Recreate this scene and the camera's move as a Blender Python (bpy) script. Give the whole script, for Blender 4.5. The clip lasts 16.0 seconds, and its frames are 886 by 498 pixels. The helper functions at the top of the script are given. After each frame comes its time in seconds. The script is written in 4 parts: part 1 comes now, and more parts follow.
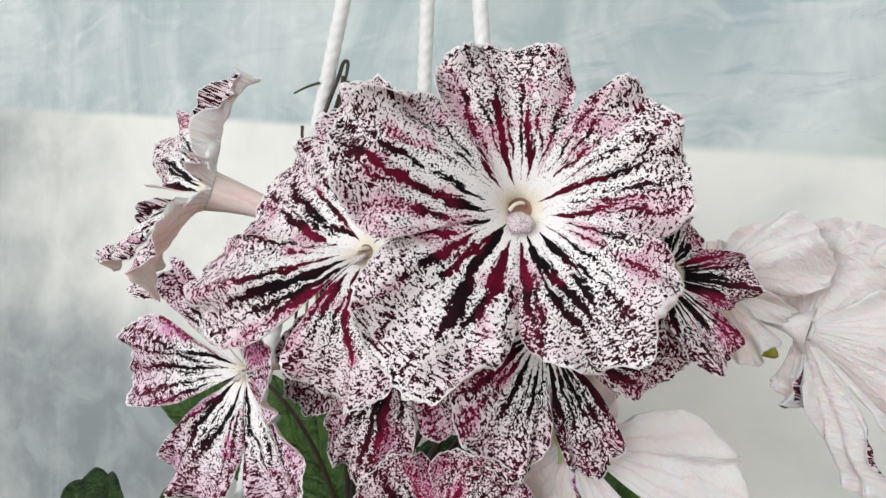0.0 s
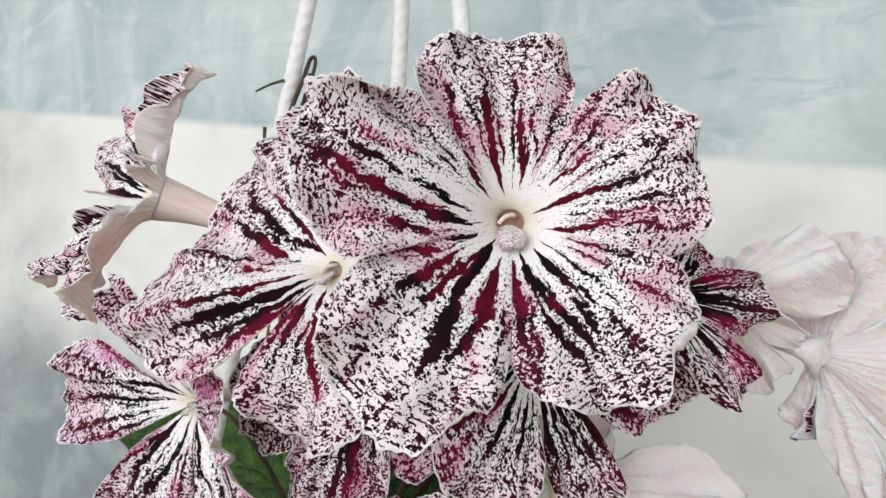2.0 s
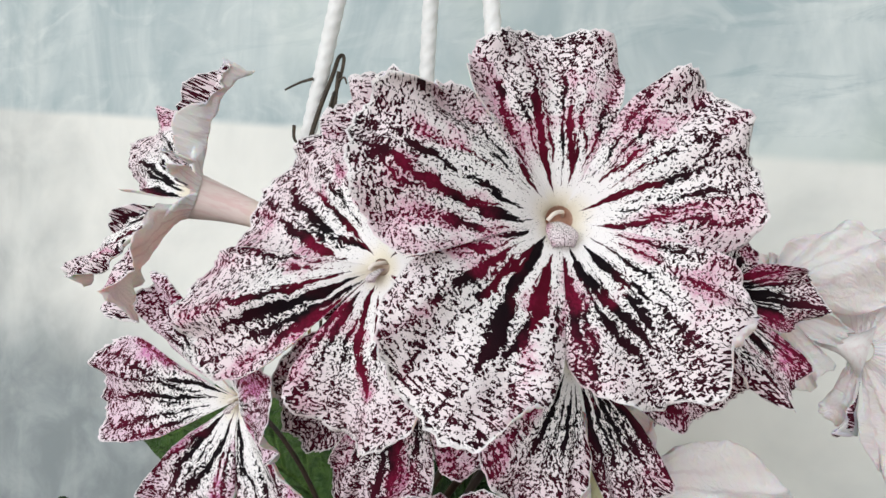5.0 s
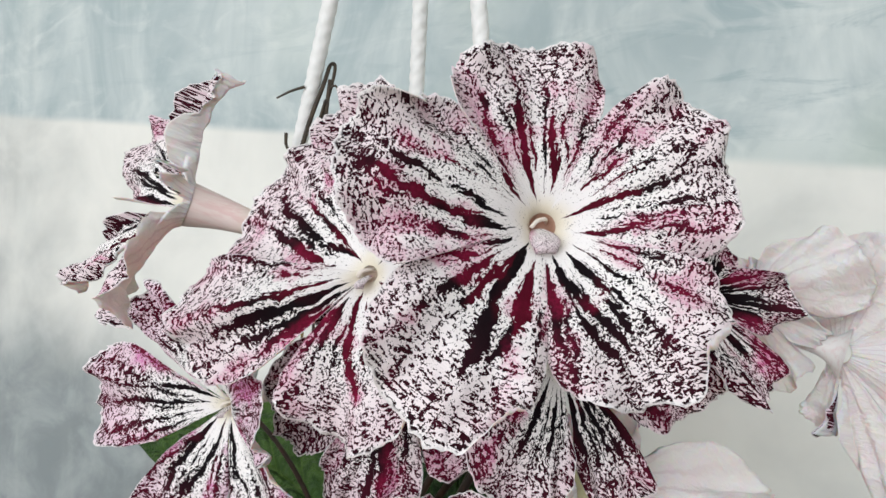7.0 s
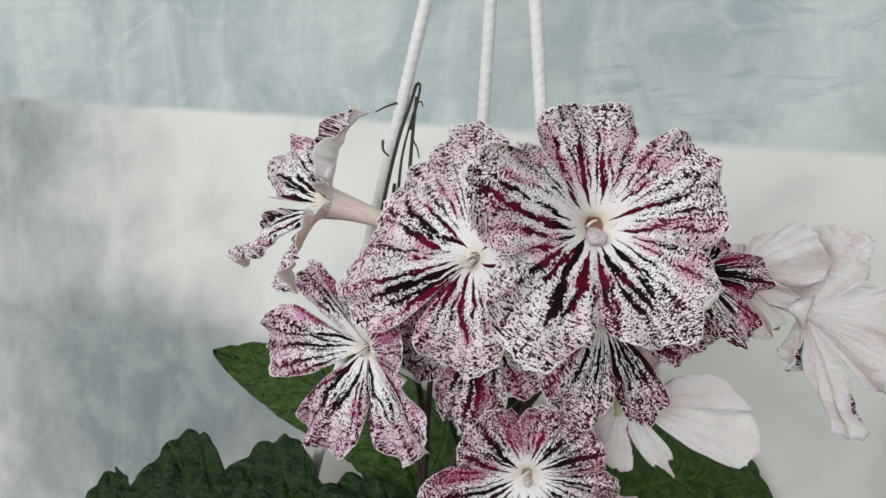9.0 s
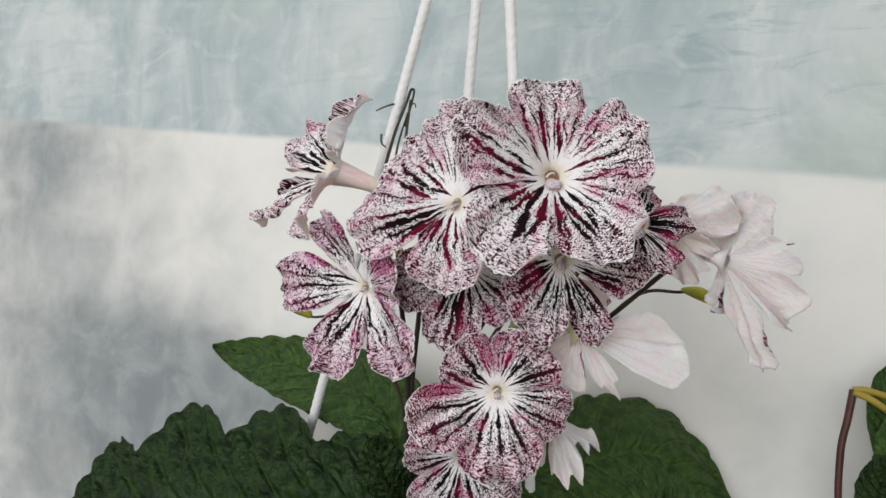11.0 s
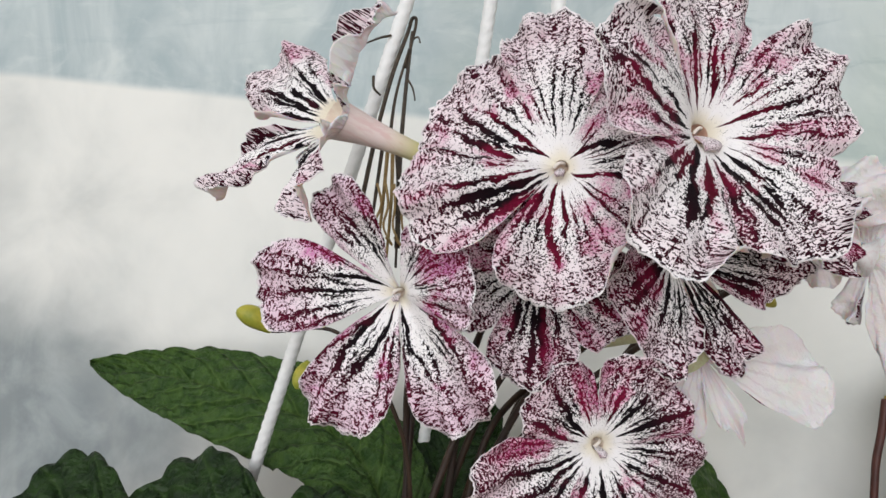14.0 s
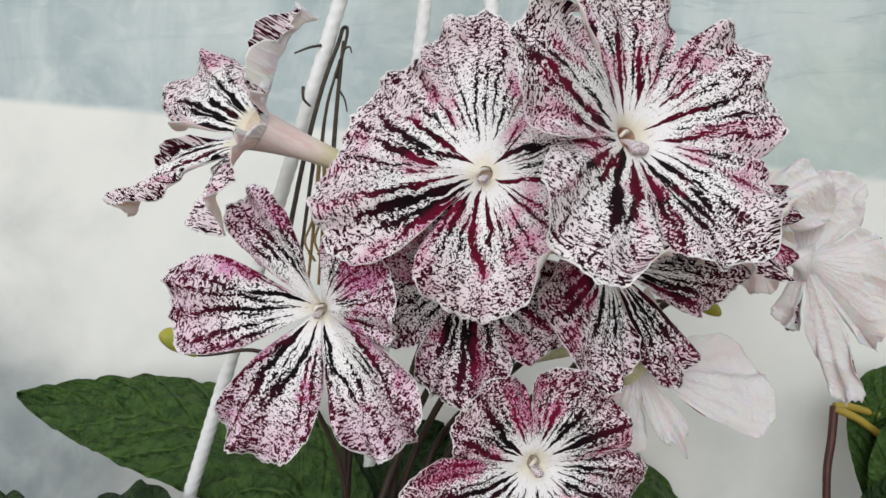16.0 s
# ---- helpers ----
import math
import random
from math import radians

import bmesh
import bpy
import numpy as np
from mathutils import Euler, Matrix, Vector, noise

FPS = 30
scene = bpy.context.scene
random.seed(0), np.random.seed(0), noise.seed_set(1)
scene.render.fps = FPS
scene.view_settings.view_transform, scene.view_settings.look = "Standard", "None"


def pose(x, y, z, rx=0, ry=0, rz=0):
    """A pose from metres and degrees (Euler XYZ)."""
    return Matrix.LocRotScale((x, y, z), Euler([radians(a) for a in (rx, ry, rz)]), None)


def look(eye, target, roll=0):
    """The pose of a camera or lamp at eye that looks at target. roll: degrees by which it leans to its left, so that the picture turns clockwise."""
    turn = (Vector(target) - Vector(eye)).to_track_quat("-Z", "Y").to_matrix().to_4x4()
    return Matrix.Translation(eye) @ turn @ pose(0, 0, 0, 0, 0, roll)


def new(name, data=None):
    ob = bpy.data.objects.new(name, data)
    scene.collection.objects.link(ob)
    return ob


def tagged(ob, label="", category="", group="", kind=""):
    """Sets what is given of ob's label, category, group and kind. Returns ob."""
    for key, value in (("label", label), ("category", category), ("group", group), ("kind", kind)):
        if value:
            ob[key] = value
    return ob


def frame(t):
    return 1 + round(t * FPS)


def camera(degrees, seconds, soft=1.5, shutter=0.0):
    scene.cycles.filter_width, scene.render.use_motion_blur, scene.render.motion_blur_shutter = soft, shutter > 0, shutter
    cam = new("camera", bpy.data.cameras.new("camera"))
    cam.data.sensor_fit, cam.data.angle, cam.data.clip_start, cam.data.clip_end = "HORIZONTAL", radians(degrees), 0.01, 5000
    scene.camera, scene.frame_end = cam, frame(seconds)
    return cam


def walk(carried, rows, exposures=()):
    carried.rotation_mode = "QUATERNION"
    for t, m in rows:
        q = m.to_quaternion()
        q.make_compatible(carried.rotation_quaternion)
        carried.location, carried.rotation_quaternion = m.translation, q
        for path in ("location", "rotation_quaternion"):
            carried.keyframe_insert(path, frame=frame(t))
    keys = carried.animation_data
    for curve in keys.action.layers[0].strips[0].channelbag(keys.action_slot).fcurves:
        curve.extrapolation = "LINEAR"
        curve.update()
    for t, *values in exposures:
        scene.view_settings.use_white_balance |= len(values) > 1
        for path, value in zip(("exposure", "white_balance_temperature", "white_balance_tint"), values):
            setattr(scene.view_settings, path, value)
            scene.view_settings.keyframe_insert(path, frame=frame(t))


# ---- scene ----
cam = camera(66.46, 16.0, soft=1.55)
EYES = [
    (0, (0.0354, -0.1681, -0.0082), (0.0328, 0.0316, 0.0027), 0.24),
    (0.5, (0.0247, -0.1544, -0.0068), (0.0215, 0.0451, 0.0058), -0.15),
    (1, (0.0216, -0.1459, -0.0048), (0.0169, 0.0536, 0.0079), -0.20),
    (1.5, (0.0287, -0.1449, -0.0048), (0.0315, 0.0547, 0.0078), 0.10),
    (2, (0.0328, -0.1470, -0.0045), (0.0393, 0.0525, 0.0083), 0.25),
    (2.5, (0.0308, -0.1491, -0.0047), (0.0386, 0.0503, 0.0083), 0.30),
    (3, (0.0260, -0.1463, -0.0052), (0.0323, 0.0532, 0.0063), 0.53),
    (3.5, (0.0246, -0.1463, -0.0052), (0.0307, 0.0532, 0.0068), 0.53),
    (4, (0.0231, -0.1473, -0.0050), (0.0289, 0.0522, 0.0076), 0.43),
    (6.5, (0.0229, -0.1458, -0.0044), (0.0288, 0.0538, 0.0074), -0.29),
    (7, (0.0251, -0.1507, -0.0040), (0.0317, 0.0488, 0.0090), -0.23),
    (7.5, (0.0256, -0.1579, -0.0045), (0.0338, 0.0416, 0.0077), -0.37),
    (8, (0.0172, -0.1691, 0.0001), (0.0163, 0.0307, 0.0098), -0.78),
    (8.5, (0.0066, -0.1905, 0.0137), (0.0068, 0.0095, 0.0127), -1.12),
    (9, (0.0025, -0.2224, 0.0023), (0.0027, -0.0224, 0.0033), -0.35),
    (9.5, (0.0055, -0.2556, -0.0138), (0.0120, -0.0557, -0.0097), 0.98),
    (9.7, (0.0067, -0.2691, -0.0199), (0.0096, -0.0692, -0.0134), 1.18),
    (11.8, (-0.0213, -0.2748, -0.0550), (-0.0072, -0.0769, -0.0303), 0.32),
    (12, (-0.0365, -0.2608, -0.0501), (-0.0184, -0.0631, -0.0258), 0.12),
    (12.5, (-0.0629, -0.2277, -0.0513), (-0.0301, -0.0316, -0.0290), 0.36),
    (13, (-0.0812, -0.2084, -0.0420), (-0.0404, -0.0140, -0.0182), 0.82),
    (13.5, (-0.0788, -0.1819, -0.0438), (-0.0341, 0.0120, -0.0241), 0.80),
    (14, (-0.0616, -0.1660, -0.0390), (-0.0148, 0.0276, -0.0211), 0.33),
    (14.5, (-0.0498, -0.1669, -0.0381), (-0.0019, 0.0258, -0.0147), -0.79),
    (15, (-0.0546, -0.1624, -0.0409), (-0.0012, 0.0288, -0.0168), -0.75),
    (15.5, (-0.0546, -0.1577, -0.0419), (-0.0006, 0.0334, -0.0177), -0.90),
    (16, (-0.0477, -0.1598, -0.0406), (0.0087, 0.0306, -0.0168), -1.23),
]
walk(cam, [(t, look(eye, aim, roll)) for t, eye, aim, roll in EYES],
     exposures=[(0, -0.03, 6550, 11), (7.5, -0.08, 6500, 10), (9, -0.32, 6500, 10), (9.7, -0.28, 6500, 10), (12, -0.26, 6650, 14), (13, -0.24, 6650, 14), (14, -0.17, 6550, 12), (16, -0.22, 6500, 10)])
# ---- end of path ----

# ---- light ----
TURN = math.atan(-0.35)          # the painted wall stands a little askew to the plant
ROOM = Matrix.Translation((0, 0.30, 0)) @ Matrix.Rotation(TURN, 4, "Z")

world = bpy.data.worlds.new("world")
scene.world = world
world.use_nodes = True
sky = world.node_tree.nodes.new("ShaderNodeTexSky")
sky.sky_type, sky.sun_disc = "NISHITA", False
sky.sun_elevation, sky.sun_rotation = radians(40), radians(150)
world.node_tree.nodes["Background"].inputs["Strength"].default_value = 0.12
world.node_tree.links.new(sky.outputs[0], world.node_tree.nodes["Background"].inputs["Color"])

# daylight of the overcast sky, standing in the window opening behind the camera
WIN = (-1.15, 0.75, -0.30, 1.08)  # window opening: x0, x1, z0, z1 in the room's frame
daylight = bpy.data.lights.new("window_daylight", "AREA")
daylight.shape, daylight.size, daylight.size_y = "RECTANGLE", WIN[1] - WIN[0], WIN[3] - WIN[2]
daylight.energy, daylight.color = 38, (0.962, 0.970, 1.0)
lamp = new("window_daylight", daylight)
lamp.matrix_world = ROOM @ Matrix.Translation(((WIN[0] + WIN[1]) / 2, -2.15, (WIN[2] + WIN[3]) / 2)) @ Matrix.Rotation(radians(90), 4, "X")


# ---- materials ----
def material(name, rough=0.6, metal=0.0, spec=0.4):
    m = bpy.data.materials.new(name)
    m.use_nodes = True
    b = m.node_tree.nodes["Principled BSDF"]
    b.inputs["Roughness"].default_value, b.inputs["Metallic"].default_value = rough, metal
    b.inputs["Specular IOR Level"].default_value = spec
    return m, m.node_tree.nodes, m.node_tree.links, b


class Nodes:
    """Short hand for node trees."""

    def __init__(self, nodes, links):
        self.n, self.l = nodes, links

    def put(self, socket, v):
        if isinstance(v, bpy.types.NodeSocket):
            self.l.new(v, socket)
        else:
            socket.default_value = v

    def math(self, op, a, b=0.0, c=0.0, clamp=False):
        k = self.n.new("ShaderNodeMath")
        k.operation, k.use_clamp = op, clamp
        for s, v in zip(k.inputs, (a, b, c)):
            self.put(s, v)
        return k.outputs[0]

    def noise(self, vec, scale, detail=3.0, rough=0.5, dist=0.0):
        k = self.n.new("ShaderNodeTexNoise")
        self.put(k.inputs["Vector"], vec)
        self.put(k.inputs["Scale"], scale)
        k.inputs["Detail"].default_value, k.inputs["Roughness"].default_value, k.inputs["Distortion"].default_value = detail, rough, dist
        return k.outputs[0]

    def cells(self, vec, scale, rand=1.0):
        k = self.n.new("ShaderNodeTexVoronoi")
        self.put(k.inputs["Vector"], vec)
        k.inputs["Scale"].default_value, k.inputs["Randomness"].default_value = scale, rand
        return k.outputs["Distance"]

    def ramp(self, v, lo, hi, to0=0.0, to1=1.0, smooth=True):
        k = self.n.new("ShaderNodeMapRange")
        k.interpolation_type = "SMOOTHSTEP" if smooth else "LINEAR"
        for s, x in zip(k.inputs, (v, lo, hi, to0, to1)):
            self.put(s, x)
        return k.outputs[0]

    def mix(self, f, a, b, blend="MIX"):
        k = self.n.new("ShaderNodeMix")
        k.data_type, k.blend_type = "RGBA", blend
        self.put(k.inputs[0], f)
        for s, v in ((k.inputs[6], a), (k.inputs[7], b)):
            self.put(s, v if isinstance(v, bpy.types.NodeSocket) else (*v, 1))
        return k.outputs[2]

    def uv(self, name):
        k = self.n.new("ShaderNodeUVMap")
        k.uv_map = name
        return k.outputs[0]

    def obj(self):
        return self.n.new("ShaderNodeTexCoord").outputs["Object"]

    def split(self, vec):
        k = self.n.new("ShaderNodeSeparateXYZ")
        self.put(k.inputs[0], vec)
        return k.outputs

    def join(self, x, y, z=0.0):
        k = self.n.new("ShaderNodeCombineXYZ")
        for s, v in zip(k.inputs, (x, y, z)):
            self.put(s, v)
        return k.outputs[0]

    def scaled(self, vec, xyz):
        k = self.n.new("ShaderNodeMapping")
        self.put(k.inputs[0], vec)
        k.inputs["Scale"].default_value = xyz
        return k.outputs[0]

    def bump(self, bsdf, height, strength=0.3, dist=0.001):
        k = self.n.new("ShaderNodeBump")
        k.inputs["Strength"].default_value, k.inputs["Distance"].default_value = strength, dist
        self.put(k.inputs["Height"], height)
        self.l.new(k.outputs[0], bsdf.inputs["Normal"])


def petal_front(name, marks, pink=0.3, spots=0.5, red=0.5, seed=0.0, tint=(0.56, 0.12, 0.29)):
    """White petal with dark radial stripes that break up into specks towards the rim.
    marks: stripes from (degrees off the lobe's middle, cm from the throat) to another such place, with a width in cm and 0 black .. 1 crimson."""
    m, n, l, b = material(name, 0.68, spec=0.10)
    g = Nodes(n, l)
    polar, flat = g.split(g.uv("polar")), g.uv("plane")
    ang, s = polar[0], polar[1]
    px, py = g.split(flat)[:2]
    r = g.math("SQRT", g.math("ADD", g.math("MULTIPLY", px, px), g.math("MULTIPLY", py, py)))
    shift = n.new("ShaderNodeVectorMath")
    l.new(flat, shift.inputs[0])
    shift.inputs[1].default_value = (seed * 3.7, seed * 1.9, seed)
    plane = shift.outputs[0]
    wob = g.math("SUBTRACT", g.noise(plane, 1.7, 2, 0.5), 0.5)
    fine = g.math("SUBTRACT", g.noise(plane, 7.0, 2, 0.6), 0.5)
    deg = g.math("ADD", g.math("MULTIPLY", ang, 30.0), g.math("ADD", g.math("MULTIPLY", wob, 9.0), g.math("MULTIPLY", fine, 4.5)))
    best, best_red = None, None
    for a0, r0, a1, r1, wide, crimson in marks:
        run = r1 - r0
        at = g.ramp(r, r0, r1, a0, a1, smooth=False)
        off = g.math("MULTIPLY", g.math("ABSOLUTE", g.math("SUBTRACT", deg, at)), g.math("MULTIPLY", r, math.pi / 180))
        full = g.math("MULTIPLY", g.ramp(r, 0.72 * r0 - 0.04, r0 + 0.30 * run, 0.0, (0.90 if wide > 0.095 else 0.72) * wide, smooth=False), g.ramp(r, r1 - 0.20 * run, r1 + 0.40, 1.0, 0.0))
        val = g.math("SUBTRACT", full, off)
        best = val if best is None else g.math("MAXIMUM", best, val)
        if crimson > 0.45:
            best_red = val if best_red is None else g.math("MAXIMUM", best_red, val)
    # ragged edges, and gaps further out
    rag = g.math("MULTIPLY", g.math("SUBTRACT", g.noise(plane, 9.0, 3, 0.65), 0.5), g.ramp(r, 0.6, 2.4, 0.07, 0.26))
    streak = g.math("MULTIPLY", g.math("SUBTRACT", g.noise(g.join(g.math("MULTIPLY", deg, 0.42), g.math("MULTIPLY", r, 1.6), seed), 1.0, 2, 0.55), 0.5), g.ramp(r, 0.5, 1.6, 0.06, 0.34))
    stripe = g.ramp(g.math("ADD", best, g.math("ADD", rag, g.math("MINIMUM", streak, 0.02))), 0.010, 0.020)
    # specks: worm-like and dense at the rim, larger and sparser inside
    arc = g.math("MULTIPLY", deg, 2.6 * math.pi / 180)
    worm = g.math("SUBTRACT", g.noise(g.join(g.math("MULTIPLY", arc, 22.0), g.math("MULTIPLY", r, 15.5), seed), 1.0, 1.0, 0.5), 0.5)
    dust = g.math("SUBTRACT", g.noise(plane, 27.0, 1, 0.5), 0.5)
    clump = g.math("SUBTRACT", g.noise(plane, 1.5, 2, 0.5), 0.5)
    dense = g.math("ADD", g.ramp(s, 0.12, 0.55, -0.23, -0.112 + 0.06 * spots, smooth=False), g.ramp(s, 0.55, 0.94, 0.0, 0.055, smooth=False))
    near = g.ramp(best, -0.14, 0.0, 0.0, 0.08)
    dots = g.math("ADD", g.math("ADD", g.math("ADD", worm, g.math("MULTIPLY", dust, 0.42)), dense), g.math("ADD", g.math("MULTIPLY", clump, 0.17), g.math("MULTIPLY", near, g.ramp(s, 0.10, 0.35))))
    mark = g.math("MAXIMUM", stripe, g.ramp(dots, 0.0, 0.030))
    # the last hair of the rim and the throat stay white
    mark = g.math("MULTIPLY", mark, g.ramp(s, 0.982, 0.996, 1.0, 0.1))
    mark = g.math("MULTIPLY", mark, g.ramp(s, 0.02, 0.07))
    # some stripes are crimson, the specks nearly black towards the rim
    tone = g.math("ADD", g.math("ADD", g.noise(plane, 0.8, 2, 0.5), g.ramp(s, 0.35, 0.75, 0.10 * red, -0.18)), (red - 0.58) * 0.35)
    if best_red is not None:
        tone = g.math("ADD", tone, g.ramp(best_red, -0.05, 0.02, 0.0, 0.24))
    ink = g.mix(g.ramp(tone, 0.56, 0.80), (0.004, 0.0015, 0.003), (0.074, 0.0010, 0.010))
    # magenta flush in patches, mostly along the sides of the lobe and beside the crimson stripes
    flank = g.ramp(g.math("ABSOLUTE", ang), 0.25, 1.05, -0.07, 0.10)
    if best_red is not None:
        flank = g.math("ADD", flank, g.ramp(best_red, -0.30, 0.0, -0.02, 0.10))
    flush = g.ramp(g.math("ADD", g.noise(plane, 0.80, 3, 0.65), flank), 0.50, 0.70)
    flush = g.math("MULTIPLY", flush, g.math("MULTIPLY", g.ramp(s, 0.2, 0.45, 0.0, 1.0), g.ramp(s, 0.65, 0.95, 1.0, 0.45)))
    even = g.math("MULTIPLY", g.ramp(s, 0.4, 0.9, 0.0, 0.58 * pink**3), g.ramp(s, 0.94, 1.0, 1.0, 0.2))
    grain = g.ramp(g.noise(plane, 15.0, 2, 0.6), 0.35, 0.62, 0.45, 1.0)
    wash = g.math("ADD", g.math("MULTIPLY", g.math("MULTIPLY", flush, grain), 1.05 * pink), even, clamp=True)
    base = g.mix(g.ramp(s, 0.0, 0.14), (0.80, 0.74, 0.60), (0.86, 0.835, 0.825))
    base = g.mix(wash, base, tint)
    ink = g.mix(g.math("MULTIPLY", wash, 0.75), ink, (0.24, 0.008, 0.045))
    l.new(g.mix(mark, base, ink), b.inputs["Base Color"])
    vein = g.noise(g.join(g.math("MULTIPLY", arc, 9.0), g.math("MULTIPLY", r, 1.1)), 1.0, 3, 0.5)
    g.bump(b, g.math("ADD", vein, g.math("MULTIPLY", g.noise(plane, 22, 2, 0.6), 0.6)), 0.40, 0.0007)
    return m


def petal_back(name, tint=(0.85, 0.77, 0.76), vein=(0.62, 0.46, 0.50), amount=0.5, relief=1.0):
    """Pale underside of a petal with faint veins."""
    m, n, l, b = material(name, 0.68, spec=0.12)
    b.inputs["Subsurface Weight"].default_value, b.inputs["Subsurface Scale"].default_value = 0.35, 0.003
    g = Nodes(n, l)
    polar, plane = g.split(g.uv("polar")), g.uv("plane")
    wob = g.math("MULTIPLY", g.math("SUBTRACT", g.noise(plane, 2.0, 3, 0.6), 0.5), 0.5)
    wave = g.math("COSINE", g.math("MULTIPLY", g.math("ADD", polar[0], wob), 2.6 * 2 * math.pi))
    lines = g.math("MULTIPLY", g.ramp(wave, 0.55, 1.0), g.ramp(polar[1], 0.25, 0.85, amount, 0.1))
    cloud = g.ramp(g.noise(plane, 1.3, 4, 0.6), 0.35, 0.75)
    col = g.mix(g.math("MULTIPLY", cloud, 0.35), tint, (0.74, 0.62, 0.65))
    l.new(g.mix(lines, col, vein), b.inputs["Base Color"])
    g.bump(b, g.math("ADD", g.math("MULTIPLY", wave, relief), g.math("MULTIPLY", g.noise(plane, 4.5, 5, 0.62, 0.6), 4.5)), 0.5, 0.0008)
    return m


def plain(name, col, col2, scale=60, rough=0.6, bump=0.3, stretch=(1, 1, 1), spec=0.4):
    m, n, l, b = material(name, rough, spec=spec)
    g = Nodes(n, l)
    o = g.scaled(g.obj(), stretch)
    f = g.ramp(g.noise(o, scale, 5, 0.6), 0.3, 0.7)
    l.new(g.mix(f, col, col2), b.inputs["Base Color"])
    g.bump(b, g.noise(o, scale * 4, 4, 0.6), bump, 0.0008)
    return m


def leaf_material(name, dark, light, rough=0.55):
    m, n, l, b = material(name, rough, spec=0.25)
    g = Nodes(n, l)
    q, s = g.split(g.uv("polar"))[:2]
    a = g.math("ABSOLUTE", q)
    rib = g.math("SUBTRACT", g.math("MULTIPLY", s, 11.0), g.math("MULTIPLY", a, 2.2))
    net = g.math("ABSOLUTE", g.math("SINE", g.math("MULTIPLY", rib, math.pi)))
    vein = g.math("MAXIMUM", g.ramp(net, 0.0, 0.16, 1.0, 0.0), g.ramp(a, 0.0, 0.05, 1.0, 0.0))
    cloud = g.ramp(g.noise(g.uv("plane"), 1.2, 4, 0.6), 0.3, 0.7)
    col = g.mix(cloud, dark, light)
    l.new(g.mix(g.math("MULTIPLY", vein, 0.5), col, (light[0] * 1.6, light[1] * 1.4, light[2] * 1.4)), b.inputs["Base Color"])
    puff = g.math("ADD", g.ramp(net, 0.0, 0.5, 0.0, 1.0), g.math("MULTIPLY", g.cells(g.uv("plane"), 4.0), 0.7))
    g.bump(b, g.math("ADD", puff, g.math("MULTIPLY", g.noise(g.uv("plane"), 14, 3, 0.6), 0.3)), 0.7, 0.003)
    return m


def wall_paint():
    """Painted wall: a cloudy blue-grey field over a cream one, darker and grey-blue low down and to the left."""
    m, n, l, b = material("painted_wall", 0.8, spec=0.2)
    g = Nodes(n, l)
    o = g.obj()
    x, y, z = g.split(o)
    edge = g.math("ADD", g.math("SUBTRACT", z, 0.1005), g.math("MULTIPLY", x, 0.129))
    edge = g.math("ADD", edge, g.math("MULTIPLY", g.math("SUBTRACT", g.noise(o, 9, 2, 0.5), 0.5), 0.006))
    upper = g.ramp(edge, -0.004, 0.004)
    brush = g.noise(g.scaled(o, (1, 1, 0.55)), 13, 5, 0.62, 0.7)
    slant = g.noise(g.scaled(o, (1, 1, 1.6)), 22, 4, 0.6, 1.2)
    blue = g.mix(g.ramp(brush, 0.32, 0.68), (0.38, 0.46, 0.475), (0.60, 0.66, 0.65))
    slope = n.new("ShaderNodeMapping")
    l.new(o, slope.inputs[0])
    slope.inputs["Rotation"].default_value, slope.inputs["Scale"].default_value = (0, radians(-32), 0), (0.5, 1, 2.2)
    strokes = g.noise(slope.outputs[0], 26, 6, 0.66, 0.8)
    blue = g.mix(g.math("MULTIPLY", g.ramp(strokes, 0.50, 0.66), g.ramp(x, -0.05, 0.18, 0.25, 0.75)), blue, (0.34, 0.43, 0.45))
    blue = g.mix(g.ramp(slant, 0.50, 0.72, 0.0, 0.35), blue, (0.74, 0.78, 0.75))
    blue = g.mix(g.ramp(g.noise(o, 5, 2, 0.5), 0.5, 0.7, 0.0, 0.5), blue, (0.54, 0.62, 0.54))
    cream = g.mix(g.ramp(g.noise(o, 7, 4, 0.6), 0.35, 0.7), (0.83, 0.83, 0.78), (0.78, 0.79, 0.745))
    # grey-blue blended in around one low spot and towards the left, broken by noise
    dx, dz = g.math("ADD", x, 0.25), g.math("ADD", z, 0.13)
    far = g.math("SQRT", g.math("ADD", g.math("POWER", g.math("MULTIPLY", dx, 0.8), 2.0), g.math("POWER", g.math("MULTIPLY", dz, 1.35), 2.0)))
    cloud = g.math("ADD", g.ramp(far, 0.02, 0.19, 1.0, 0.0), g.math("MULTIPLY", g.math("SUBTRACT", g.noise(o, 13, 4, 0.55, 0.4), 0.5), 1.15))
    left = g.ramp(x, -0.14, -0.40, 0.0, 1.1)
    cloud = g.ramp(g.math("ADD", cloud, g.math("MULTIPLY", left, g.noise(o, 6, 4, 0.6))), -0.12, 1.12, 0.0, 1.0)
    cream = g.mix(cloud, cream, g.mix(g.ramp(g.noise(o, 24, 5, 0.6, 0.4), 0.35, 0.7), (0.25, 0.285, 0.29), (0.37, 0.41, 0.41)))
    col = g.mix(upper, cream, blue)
    runs = g.noise(g.scaled(o, (1, 1, 0.09)), 30, 3, 0.55)
    col = g.mix(g.math("MULTIPLY", g.ramp(runs, 0.55, 0.8, 0.0, 0.32), g.ramp(x, -0.12, -0.34, 0.15, 1.0)), col, (0.76, 0.78, 0.74))
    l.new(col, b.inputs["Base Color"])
    g.bump(b, g.noise(o, 90, 4, 0.6), 0.12, 0.001)
    return m


